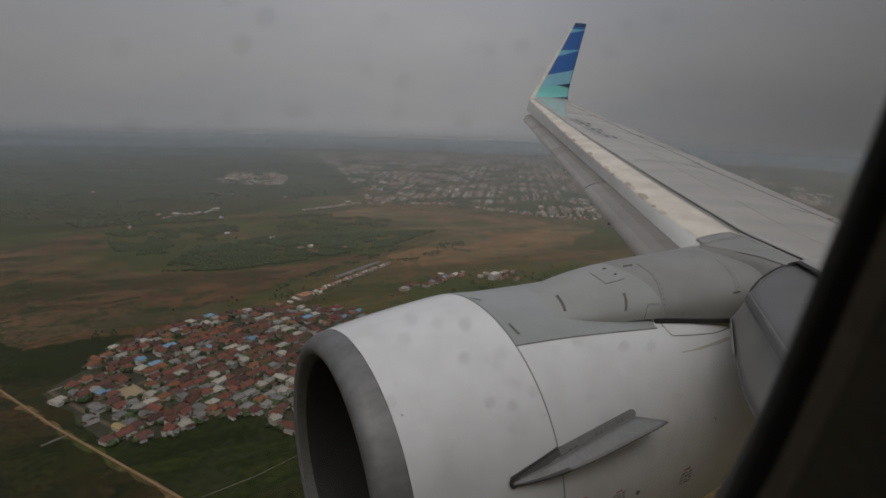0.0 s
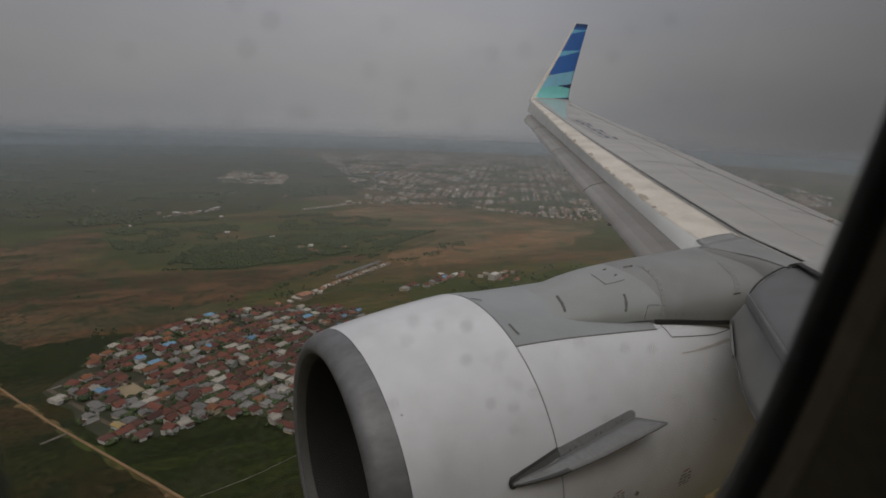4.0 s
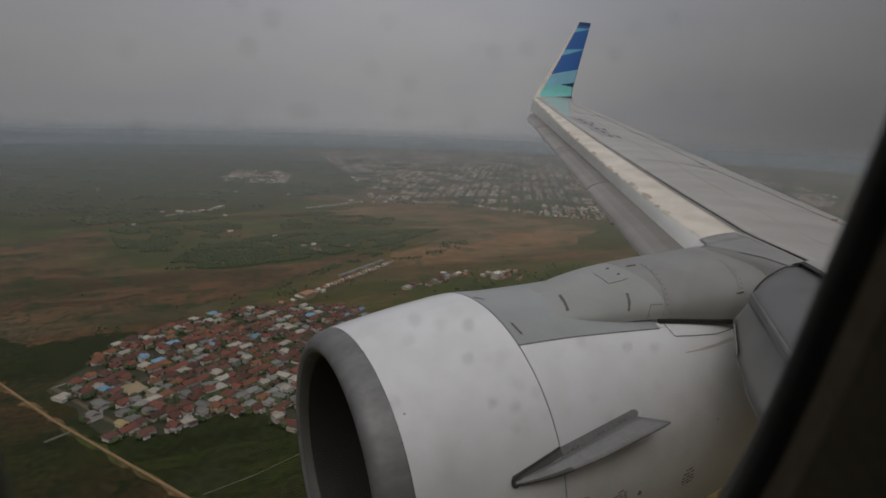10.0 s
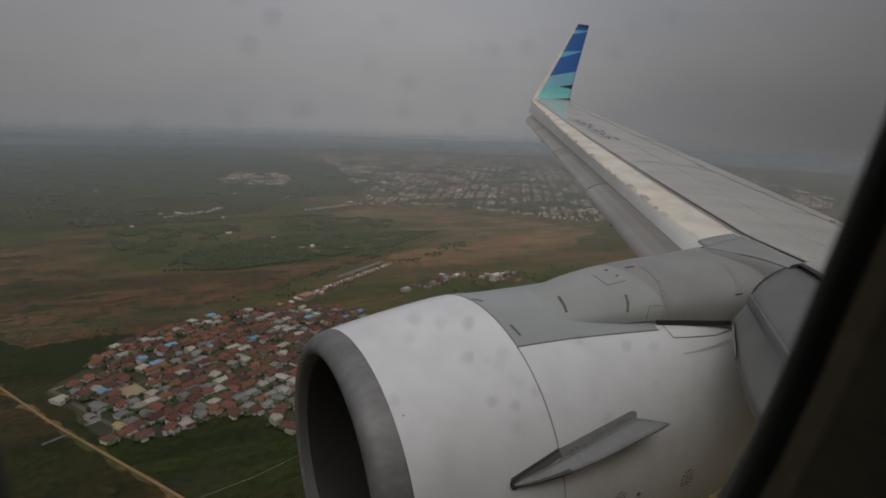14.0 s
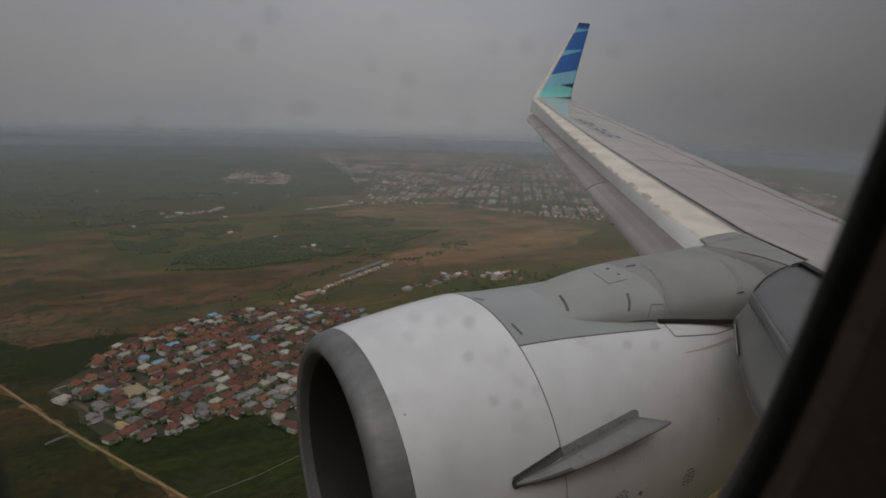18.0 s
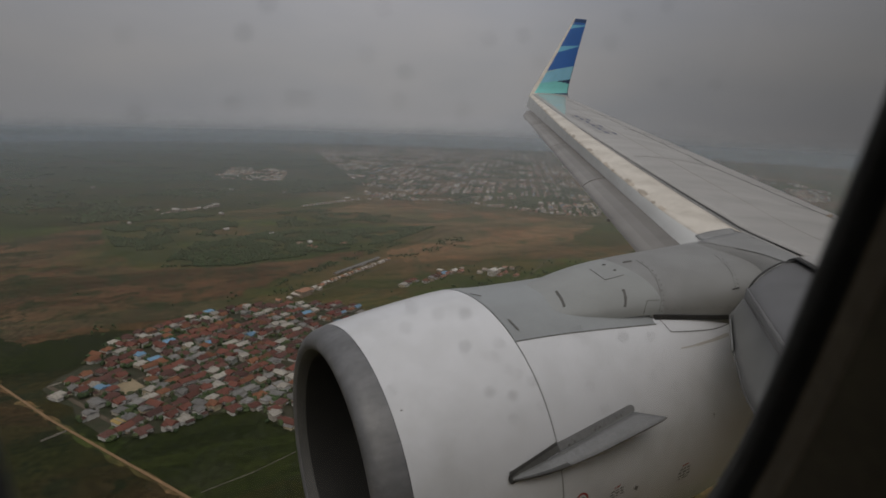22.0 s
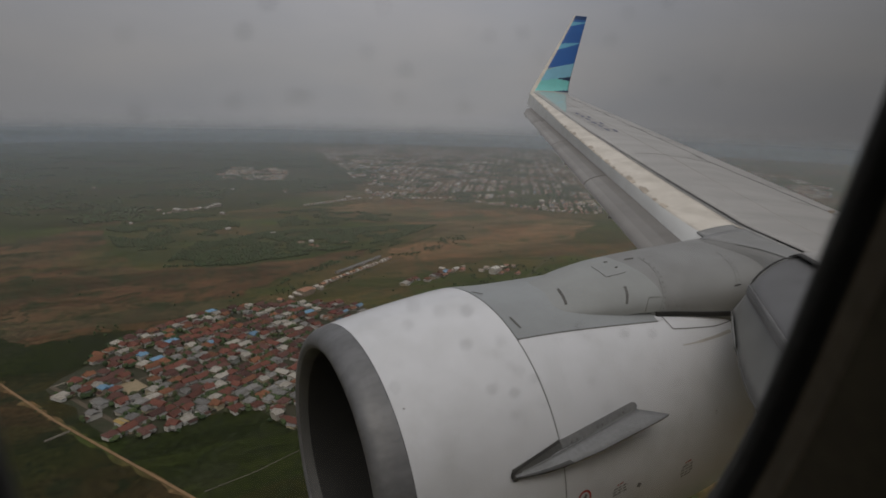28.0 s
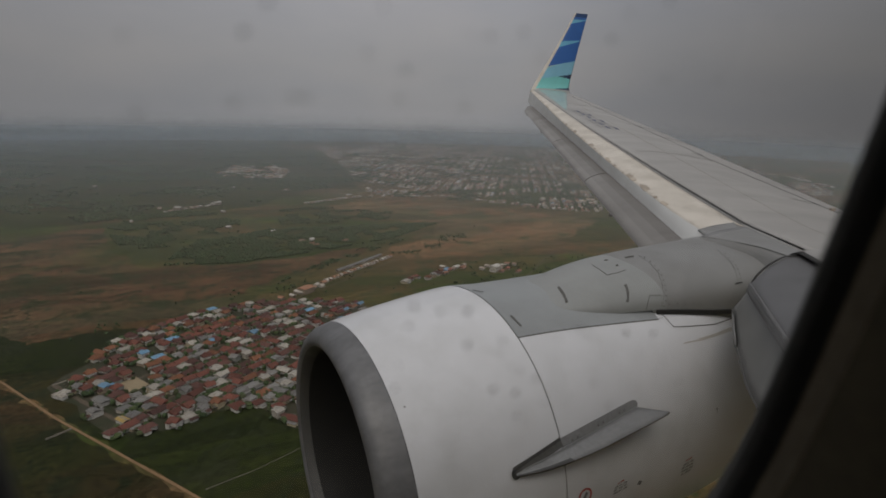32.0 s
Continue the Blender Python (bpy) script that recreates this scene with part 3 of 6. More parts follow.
patch("field", [(-130, 1520), (47, 1660), (190, 1510), (400, 1400), (590, 1310), (600, 1270), (450, 1145), (254, 1080), (107, 1050), (-20, 1075), (-100, 1210), (-110, 1350)], WOODEDGE, 0.16, "green scrub round the woodland", ragged=16, step=38, seed=10)
strip("road", [(-642, 1313), (-500, 1144), (-290, 865), (-157, 668), (-99, 568), (0, 416), (80, 290), (160, 160)], 2.2, DIRTROAD, 0.22, "straight pale dirt road between the plots")
strip("road", [(-1208, 959), (-1152, 839), (-1110, 690), (-1088, 601), (-1066, 480), (-1057, 417), (-1053, 325), (-1060, 150)], 6.0, DIRTROAD, 0.22, "winding reddish dirt road through the palms")
strip("road", [(900, 560), (1025, 586), (1140, 622), (1174, 658), (1400, 760)], 14.0, ASPHALT, 0.2, "two-lane asphalt road past the hotel")

# ---------------------------------------------------------------- the airliner
# its own axes: x aft from the intake's rim, y outboard from the cabin's middle, z up from the engine's axis
AIRFRAME = pose(0.715, -1.496, 272.613, 0.795, -1.856, 0.307)
airliner = thing("airliner", AIRFRAME, "white and grey jet airliner in flight with extended slats", "airplane")
AXIS = Vector((0.99632, 0.08568, -0.0005))
UP = (Vector((0, 0, 1)) - AXIS * AXIS.z).normalized()
INB = UP.cross(AXIS).normalized()
if INB.y > 0:
    INB = -INB
HUB = Vector((0, 4.83, 0))
NACELLE = ((0.323, 0.955), (0.5, 0.982), (0.75, 1.012), (1.0, 1.036), (1.223, 1.050),
           (1.6, 1.040), (2.0, 1.030), (2.4, 1.026), (2.8, 1.02), (3.2, 0.998), (3.6, 0.96), (3.95, 0.90))


def on_nacelle(x, deg, r):
    """A point at x along the engine, deg from the top towards the cabin, r from the axis."""
    a = radians(deg)
    return HUB + AXIS * x + (UP * math.cos(a) + INB * math.sin(a)) * r


def nacelle_r(x):
    return catmull(NACELLE, x)


def nacelle_line(pts, width, mat, lift=0.0015):
    """A thin mark laid on the cowl through (x, degrees) points."""
    rows = []
    for i, (x, d) in enumerate(pts):
        xa, da = pts[max(i - 1, 0)]
        xb, db = pts[min(i + 1, len(pts) - 1)]
        r = nacelle_r(x)
        tx, td = xb - xa, radians(db - da) * r
        ln = math.hypot(tx, td)
        nx, nd = -td / ln * width / 2, tx / ln * width / 2
        rows.append([on_nacelle(x + s * nx, d + s * math.degrees(nd / r), nacelle_r(x + s * nx) + lift) for s in (1, -1)])
    return grid_mesh(rows, mat, thick=0.001, smooth=False)


def build_engine():
    eng = part("engine", mesh([on_nacelle(3.3, d, 0.5) for d in range(0, 360, 15)] + [on_nacelle(4.6, d, 0.32) for d in range(0, 360, 15)],
                              [(i, (i + 1) % 24, 24 + (i + 1) % 24, 24 + i) for i in range(24)], FANMETAL, smooth=True), airliner, "white turbofan nacelle with a bare metal intake lip")
    # rolled lip: throat, rim and outer skin
    lip_prof = [(0.27, 0.783), (0.21, 0.800), (0.18, 0.818), (0.166, 0.838), (0.165, 0.852), (0.170, 0.872), (0.184, 0.894), (0.205, 0.915), (0.24, 0.934), (0.28, 0.946), (0.323, 0.955)]

    def canted(x, d, r):
        """The rim leans back on its far side."""
        k = max(0.0, min(1.0, (0.323 - x) / 0.14)) if r > 0.86 else 1.0
        return on_nacelle(x - 0.035 * k * math.sin(radians(d)), d, r)
    ang = range(0, 361, 4)
    # innermost rows take the darker tone that stands for shade in the throat
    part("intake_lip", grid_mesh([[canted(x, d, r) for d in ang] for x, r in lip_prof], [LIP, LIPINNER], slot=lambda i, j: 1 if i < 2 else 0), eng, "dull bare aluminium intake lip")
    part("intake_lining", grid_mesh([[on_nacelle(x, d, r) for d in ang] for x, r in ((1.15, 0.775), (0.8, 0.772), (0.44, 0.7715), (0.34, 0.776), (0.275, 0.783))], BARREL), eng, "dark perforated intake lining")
    part("intake_cowl", grid_mesh([[on_nacelle(x, d, nacelle_r(x)) for d in ang] for x in (0.326, 0.42, 0.55, 0.7, 0.85, 1.0, 1.12, 1.219)], WHITE), eng, "glossy white intake cowl")
    rim = lambda x: catmull(((1.223, 30.0), (1.583, 31.2), (1.957, 33.3), (2.41, 36.5)), x)

    def cowl(x0, x1, da, db, nd, mat, nx=14):
        rows = []
        for i in range(nx + 1):
            x = lerp(x0, x1, i / nx)
            rows.append([on_nacelle(x, lerp(da(x), db(x), j / nd), nacelle_r(x)) for j in range(nd + 1)])
        return grid_mesh(rows, mat)
    part("fan_cowl", cowl(1.227, 2.41, lambda x: rim(x) + 0.35, lambda x: 150, 44, WHITE), eng, "white fan cowl with soft grime")
    part("fan_cowl", cowl(1.227, 2.41, lambda x: -150, lambda x: -rim(x) - 0.35, 44, WHITE), eng, "white fan cowl")
    part("belly_cowl", cowl(1.227, 2.41, lambda x: 150.3, lambda x: 209.7, 18, WHITE), eng)
    rows = []
    for i in range(17):
        x = lerp(1.227, 2.46, i / 16)
        dip = 0.036 * min(1.0, (x - 1.227) / 0.32)
        rows.append([on_nacelle(x, rim(x) * q, nacelle_r(x) - dip * (1 - q * q)) for q in (j / 15 - 1 for j in range(31))])
    part("top_cowl_apron", grid_mesh(rows, APRON), eng, "blue-grey painted apron over the engine")
    part("thrust_reverser", cowl(2.4095, 3.95, lambda x: 34, lambda x: 326, 80, WHITE, 18), eng, "white thrust reverser sleeve with streaks")
    part("cowl_gap", grid_mesh([[on_nacelle(x, d, nacelle_r(x) - 0.006) for d in ang] for x in (1.21, 1.235)], GREY), eng)
    part("cowl_gap", nacelle_line([(lerp(1.223, 2.41, i / 12), rim(lerp(1.223, 2.41, i / 12)) + 0.15) for i in range(13)], 0.008, LINE), eng)
    # fan behind the throat
    part("spinner", grid_mesh([[on_nacelle(x, d, r) for d in range(0, 361, 15)] for x, r in ((0.62, 0.004), (0.68, 0.07), (0.78, 0.15), (0.92, 0.22), (1.0, 0.24))], FANMETAL), eng, "dark fan spinner")
    blade_rows = []
    for k in range(9):
        t = k / 8
        r, tw = lerp(0.22, 0.765, t), radians(lerp(25, 62, t))
        c = lerp(0.13, 0.2, t)
        blade_rows.append([(s * c * math.cos(tw), s * c * math.sin(tw), r) for s in (-0.5, -0.17, 0.17, 0.5)])
    blade_me = grid_mesh(blade_rows, FANMETAL, thick=0.008)
    basis = Matrix((AXIS, -INB, UP)).transposed().to_4x4()
    for k in range(24):
        b2 = part("fan_blade", blade_me, eng)
        b2.matrix_local = Matrix.Translation(HUB + AXIS * 1.02) @ basis @ Matrix.Rotation(math.tau * k / 24, 4, "X")
    # strake: a fin on a bolted flange
    base = [(lerp(0.89, 1.86, i / 16), lerp(70.7, 64.3, i / 16)) for i in range(17)]
    edge_r = ((0.86, 0.015), (1.0, 0.06), (1.2, 0.095), (1.5, 0.14), (1.80, 0.19))
    edge_d = ((0.86, 0.6), (1.1, 2.2), (1.4, 2.7), (1.80, 2.4))
    rows = []
    for x, d in base:
        k = along(edge_r, x)
        rows.append([on_nacelle(x + s * 0.09 * (x - 0.86), d + s * along(edge_d, x), nacelle_r(x) + 0.004 + k * s) for s in (0, 0.25, 0.5, 0.75, 1.0)])
    fin = part("strake", grid_mesh(rows, [STRAKE, STRAKEDARK], slot=lambda i, j: 1 if i < 6 - j // 2 and j > 2 else 0, thick=0.012), eng, "grey aerodynamic strake with a worn nose")
    part("flange", nacelle_line([(lerp(1.22, 1.86, i / 12), lerp(67.6, 64.1, i / 12) - 0.9) for i in range(13)], 0.055, STRAKE, 0.006), fin)
    part("nose_cap", nacelle_line([(lerp(0.88, 1.22, i / 10), lerp(70.6, 67.5, i / 10) - lerp(0.1, 1.3, (i / 10))) for i in range(11)], 0.056, STRAKEWORN, 0.010), fin, "dark worn strake nose")
    part("nose_cap", nacelle_line([(lerp(0.88, 1.22, i / 10), lerp(71.2, 70.6, i / 10)) for i in range(11)], 0.035, STRAKEDARK, 0.008), fin)
    part("ridge", nacelle_line([(lerp(0.93, 1.85, i / 16), lerp(70.5, 64.4, i / 16) - 0.1) for i in range(17)], 0.007, GREY, 0.018), fin, "light crease along the strake")
    part("dark_rim", nacelle_line([(lerp(0.875, 1.215, i / 10), lerp(70.3, 65.4, (i / 10) ** 0.8)) for i in range(11)], 0.012, STRAKEDARK, 0.012), fin)
    tip = [on_nacelle(0.892 + 0.030 * math.cos(a), 71.0 + math.degrees(0.034 * math.sin(a) / 1.05), nacelle_r(0.862) + 0.012) for a in (math.tau * i / 14 for i in range(14))]
    part("nose_tip", mesh(tip, [tuple(range(14))], STRAKEDARK), fin, "rounded dark strake tip")
    flare = [on_nacelle(1.86 + 0.026 * math.cos(a), 63.3 + math.degrees(0.026 * math.sin(a) / 1.07), nacelle_r(1.80) + 0.0065) for a in (math.tau * i / 14 for i in range(14))]
    part("flange_end", mesh(flare, [tuple(range(14))], STRAKE), fin)
    for xa in (1.30, 1.345, 1.52, 1.565, 1.715, 1.755):
        d = lerp(70.7, 64.3, (xa - 0.89) / 0.97) - 1.0
        p = on_nacelle(xa, d, nacelle_r(xa) + 0.011)
        part("bolt", mesh([p + AXIS * 0.007 * math.cos(a) + Vector((0, 0, 1)) * 0.007 * math.sin(a) for a in (math.tau * i / 8 for i in range(8))], [tuple(range(8))], LINE), fin)
    # stencils: unreadable lines of print as plain bars, and a round warning mark
    for k, (d, w, mat) in enumerate(((92.4, 0.07, REDMARK), (94.0, 0.11, INKMARK), (95.5, 0.13, INKMARK), (97.0, 0.13, INKMARK), (98.4, 0.11, INKMARK))):
        for m in range(3):
            x0 = 2.35 - w / 2 + w * m / 3
            part("stencil_bar", nacelle_line([(x0, d - 0.1 * m), (x0 + w * (0.2 + 0.07 * ((k + m) % 2)), d - 0.1 * m - 0.1)], 0.012, mat), eng)
    for k, (d, w, mat) in enumerate(((88.2, 0.06, REDMARK), (89.4, 0.12, INKMARK), (90.5, 0.13, INKMARK), (91.6, 0.13, INKMARK))):
        for m in range(3):
            x0 = 1.68 - w / 2 + w * m / 3
            part("stencil_bar", nacelle_line([(x0, d - 0.1 * m), (x0 + w * (0.2 + 0.07 * ((k + m) % 2)), d - 0.1 * m - 0.1)], 0.009, mat), eng)
    ringpts = [(1.365 + 0.048 * math.cos(a), 87.0 + math.degrees(0.048 * math.sin(a) / 1.06)) for a in (math.tau * i / 28 for i in range(29))]
    part("warning_ring", nacelle_line(ringpts, 0.014, REDMARK), eng, "red warning ring decal")
    part("warning_mark", nacelle_line([(1.35, 88.2), (1.38, 85.8)], 0.022, INKMARK), eng)
    part("latch_mark", nacelle_line([(2.63, 75.9), (2.64, 76.7)], 0.012, INKMARK), eng)
    part("latch_mark", nacelle_line([(2.63, 77.2), (2.635, 77.6)], 0.008, INKMARK), eng)
    part("latch_mark", nacelle_line([(1.84, 91.8), (1.87, 92.8)], 0.03, INKMARK), eng)
    part("latch_mark", nacelle_line([(0.375, 41.0), (0.385, 41.4)], 0.008, INKMARK), eng)
    # slots in the apron, flap gap under the pylon, streaks behind
    part("apron_slot", nacelle_line([(1.289, 20.0), (1.300, 25.8)], 0.014, LINE), eng)
    part("apron_slot", nacelle_line([(1.245, -1.5), (1.29, 2.5)], 0.012, LINE), eng)
    part("fairing_gap", nacelle_line([(2.462, 33.4), (2.48, 37.2), (2.497, 41.3)], 0.007, LINE), eng)
    part("fairing_gap", nacelle_line([(2.497, 41.3), (2.65, 42.8), (2.80, 44.0), (2.911, 44.8), (3.03, 44.6), (3.133, 44.2)], 0.007, LINE), eng)
    part("oil_streak", nacelle_line([(2.506, 48.5), (2.7, 49.2), (2.88, 49.3), (3.058, 48.9)], 0.010, SOOT), eng)
    part("oil_streak", nacelle_line([(2.66, 49.0), (2.85, 49.0), (3.058, 48.2)], 0.02, SOOT), eng)


def build_pylon():
    rows = []
    for k in range(33):
        x = lerp(1.30, 4.4, k / 32)
        yc = 4.83 + 0.086 * x
        w_in = catmull(((1.30, 0.10), (1.45, 0.24), (1.70, 0.37), (2.1, 0.492), (2.45, 0.565), (2.9, 0.65), (3.2, 0.72), (3.5, 0.80), (3.9, 0.88), (4.4, 0.95)), x)
        w_out = catmull(((1.30, 0.08), (1.75, 0.22), (2.2, 0.30), (4.4, 0.36)), x)
        zt = catmull(((1.30, 0.968), (1.5, 0.973), (1.72, 0.985), (1.88, 1.015), (2.07, 1.056), (2.28, 1.087), (2.5, 1.105), (2.85, 1.117), (3.2, 1.116), (3.5, 1.118), (4.4, 1.12)), x)
        swell = 0.8 * min(max((x - 2.5) / 1.2, 0.0), 1.0)
        zb = catmull(((1.30, 0.93), (1.7, 0.915), (2.1, 0.885), (2.45, 0.875), (3.1, 0.80), (4.4, 0.74)), x)
        row = []
        for j in range(29):
            a = math.pi * j / 28
            cx, sx = math.cos(a), math.sin(a)
            full = swell if cx > 0 else 0.0
            row.append((x, yc - (w_in if cx > 0 else w_out) * math.copysign(abs(cx) ** lerp(0.80, 0.48, full), cx), zb + (zt - zb) * sx ** lerp(0.90, 0.62, full)))
        rows.append(row)
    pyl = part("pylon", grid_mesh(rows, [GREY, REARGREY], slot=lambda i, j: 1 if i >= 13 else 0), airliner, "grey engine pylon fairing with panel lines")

    def on_pylon(x, t):
        """A point on the cabin side, t from 0 at the foot to 1 at the crest."""
        k = (x - 1.30) / 3.1 * 32
        i = min(int(k), 31)
        j = t * 14
        jj = min(int(j), 13)
        p = [Vector(rows[i + di][jj + dj]) for di in (0, 1) for dj in (0, 1)]
        q = p[0].lerp(p[1], j - jj).lerp(p[2].lerp(p[3], j - jj), k - i)
        n = (p[2] - p[0]).cross(p[1] - p[0]).normalized()
        if n.y > 0 and n.z < 0.3:
            n = -n
        if n.z < 0:
            n = -n
        return q + n * 0.004

    def line(pts, w, mat, name="panel_gap"):
        rr = []
        for i, (x, t) in enumerate(pts):
            a, b2 = on_pylon(*pts[max(i - 1, 0)]), on_pylon(*pts[min(i + 1, len(pts) - 1)])
            d = (b2 - a).normalized()
            n = d.cross(Vector((-0.6, -0.6, 0.5))).normalized() * w / 2
            p = on_pylon(x, t)
            rr.append([p + n, p - n])
        part(name, grid_mesh(rr, mat, thick=0.001, smooth=False), pyl)

    bar = []
    for k in range(9):
        x = lerp(2.47, 3.14, k / 8)
        pt = Vector(on_pylon(x, 0.0))
        bar.append([pt + Vector((0, -0.012, 0.004)), pt + Vector((0, -0.012, -0.030))])
    part("fairing_gap", grid_mesh(bar, SEAL, thick=0.03, smooth=False), pyl, "black gap under the fairing")
    skirt = []
    for k in range(9):
        x = lerp(2.44, 4.3, k / 8)
        pt = Vector(on_pylon(x, 0.0))
        skirt.append([pt, pt + Vector((0, 0.03, -0.12))])
    part("skirt", grid_mesh(skirt, GREY), pyl)
    line([(1.885, 0.841), (1.852, 0.661), (1.814, 0.437)], 0.020, LINE, "drain_slot")
    line([(2.31, 0.518), (2.275, 0.366), (2.235, 0.209)], 0.020, LINE, "drain_slot")
    line([(2.617, 0.955), (2.704, 0.950)], 0.014, LINE, "drain_slot")
    line([(2.430, 0.864), (2.456, 0.864)], 0.012, LINE, "drain_hole")
    line([(2.440, 0.985), (2.470, 0.980)], 0.010, LINE, "drain_hole")
    line([(2.30, 0.975), (2.285, 0.888), (2.266, 0.75), (2.371, 0.746), (2.448, 0.755)], 0.004, LINE)
    line([(2.757, 0.953), (2.707, 0.799), (2.651, 0.606), (2.591, 0.413), (2.55, 0.222), (2.512, 0.05)], 0.0025, LINE)
    line([(2.38, 0.03), (2.391, 0.097), (2.435, 0.265), (2.531, 0.245)], 0.004, LINE)
    line([(3.25, 0.30), (3.259, 0.38), (3.324, 0.557), (3.375, 0.695), (3.472, 0.879)], 0.0025, LINE)
    line([(3.215, 0.315), (3.285, 0.33)], 0.011, SEAL, "dark_nick")
    arc = ((0.05, 2.512), (0.222, 2.55), (0.413, 2.591), (0.606, 2.651), (0.799, 2.707), (0.953, 2.757))
    arc_b = ((0.30, 3.25), (0.38, 3.259), (0.557, 3.324), (0.695, 3.375), (0.879, 3.472))
    for k in range(11):
        t = 0.06 + 0.085 * k
        x = along(arc, t) + 0.014
        line([(x, t), (x + 0.010, t)], 0.008, LINE, "rivet")
    for k in range(8):
        t = 0.32 + 0.07 * k
        x = along(arc_b, t) + 0.02
        line([(x, t), (x + 0.010, t)], 0.008, LINE, "rivet")
    for k in range(9):
        line([(2.58 + 0.07 * k, 0.085), (2.588 + 0.07 * k, 0.085)], 0.007, LINE, "rivet")
    return on_pylon


# wing: leading edge of the fixed wing and trailing edge, with its section between
def foil(u, t=0.11):
    return 5 * t * (0.2969 * math.sqrt(u) - 0.126 * u - 0.3516 * u * u + 0.2843 * u ** 3 - 0.1036 * u ** 4) + 0.035 * u * (1 - u)


def wing_point(y, u, lift=0.0, under=False):
    s = (y - 5.7) / 11.5
    xf, zf = 3.75 + 6.0 * s, 1.05 + 1.31 * s
    xt, zt = 8.18 + 2.97 * s, 0.51 + 1.84 * s
    if y < 5.3:
        zf += 0.13 * (5.3 - y)
    c = xt - xf
    h = -c * (foil(u, 0.09) - 0.035 * u * (1 - u)) if under else c * foil(u)
    return Vector((lerp(xf, xt, u), y, lerp(zf, zt, u) + h + lift))


def wing_sheet(y0, y1, ny, u0, u1, nu, mat, lift=0.0, thick=0.01, u0b=None, u1b=None):
    u0b, u1b = u0 if u0b is None else u0b, u1 if u1b is None else u1b
    rows = []
    for i in range(ny + 1):
        t = i / ny
        y = lerp(y0, y1, t)
        rows.append([wing_point(y, lerp(lerp(u0, u0b, t), lerp(u1, u1b, t), j / nu), lift) for j in range(nu + 1)])
    return grid_mesh(rows, mat, thick=thick)


def wing_line(pts, width, mat, lift=0.004):
    rows = []
    for i, (y, u) in enumerate(pts):
        a, b2 = wing_point(*pts[max(i - 1, 0)]), wing_point(*pts[min(i + 1, len(pts) - 1)])
        d = (b2 - a).normalized()
        n = Vector((0, 0, 1)).cross(d).normalized() * width / 2
        p = wing_point(y, u, lift)
        rows.append([p + n, p - n])
    return grid_mesh(rows, mat, thick=0.002, smooth=False)


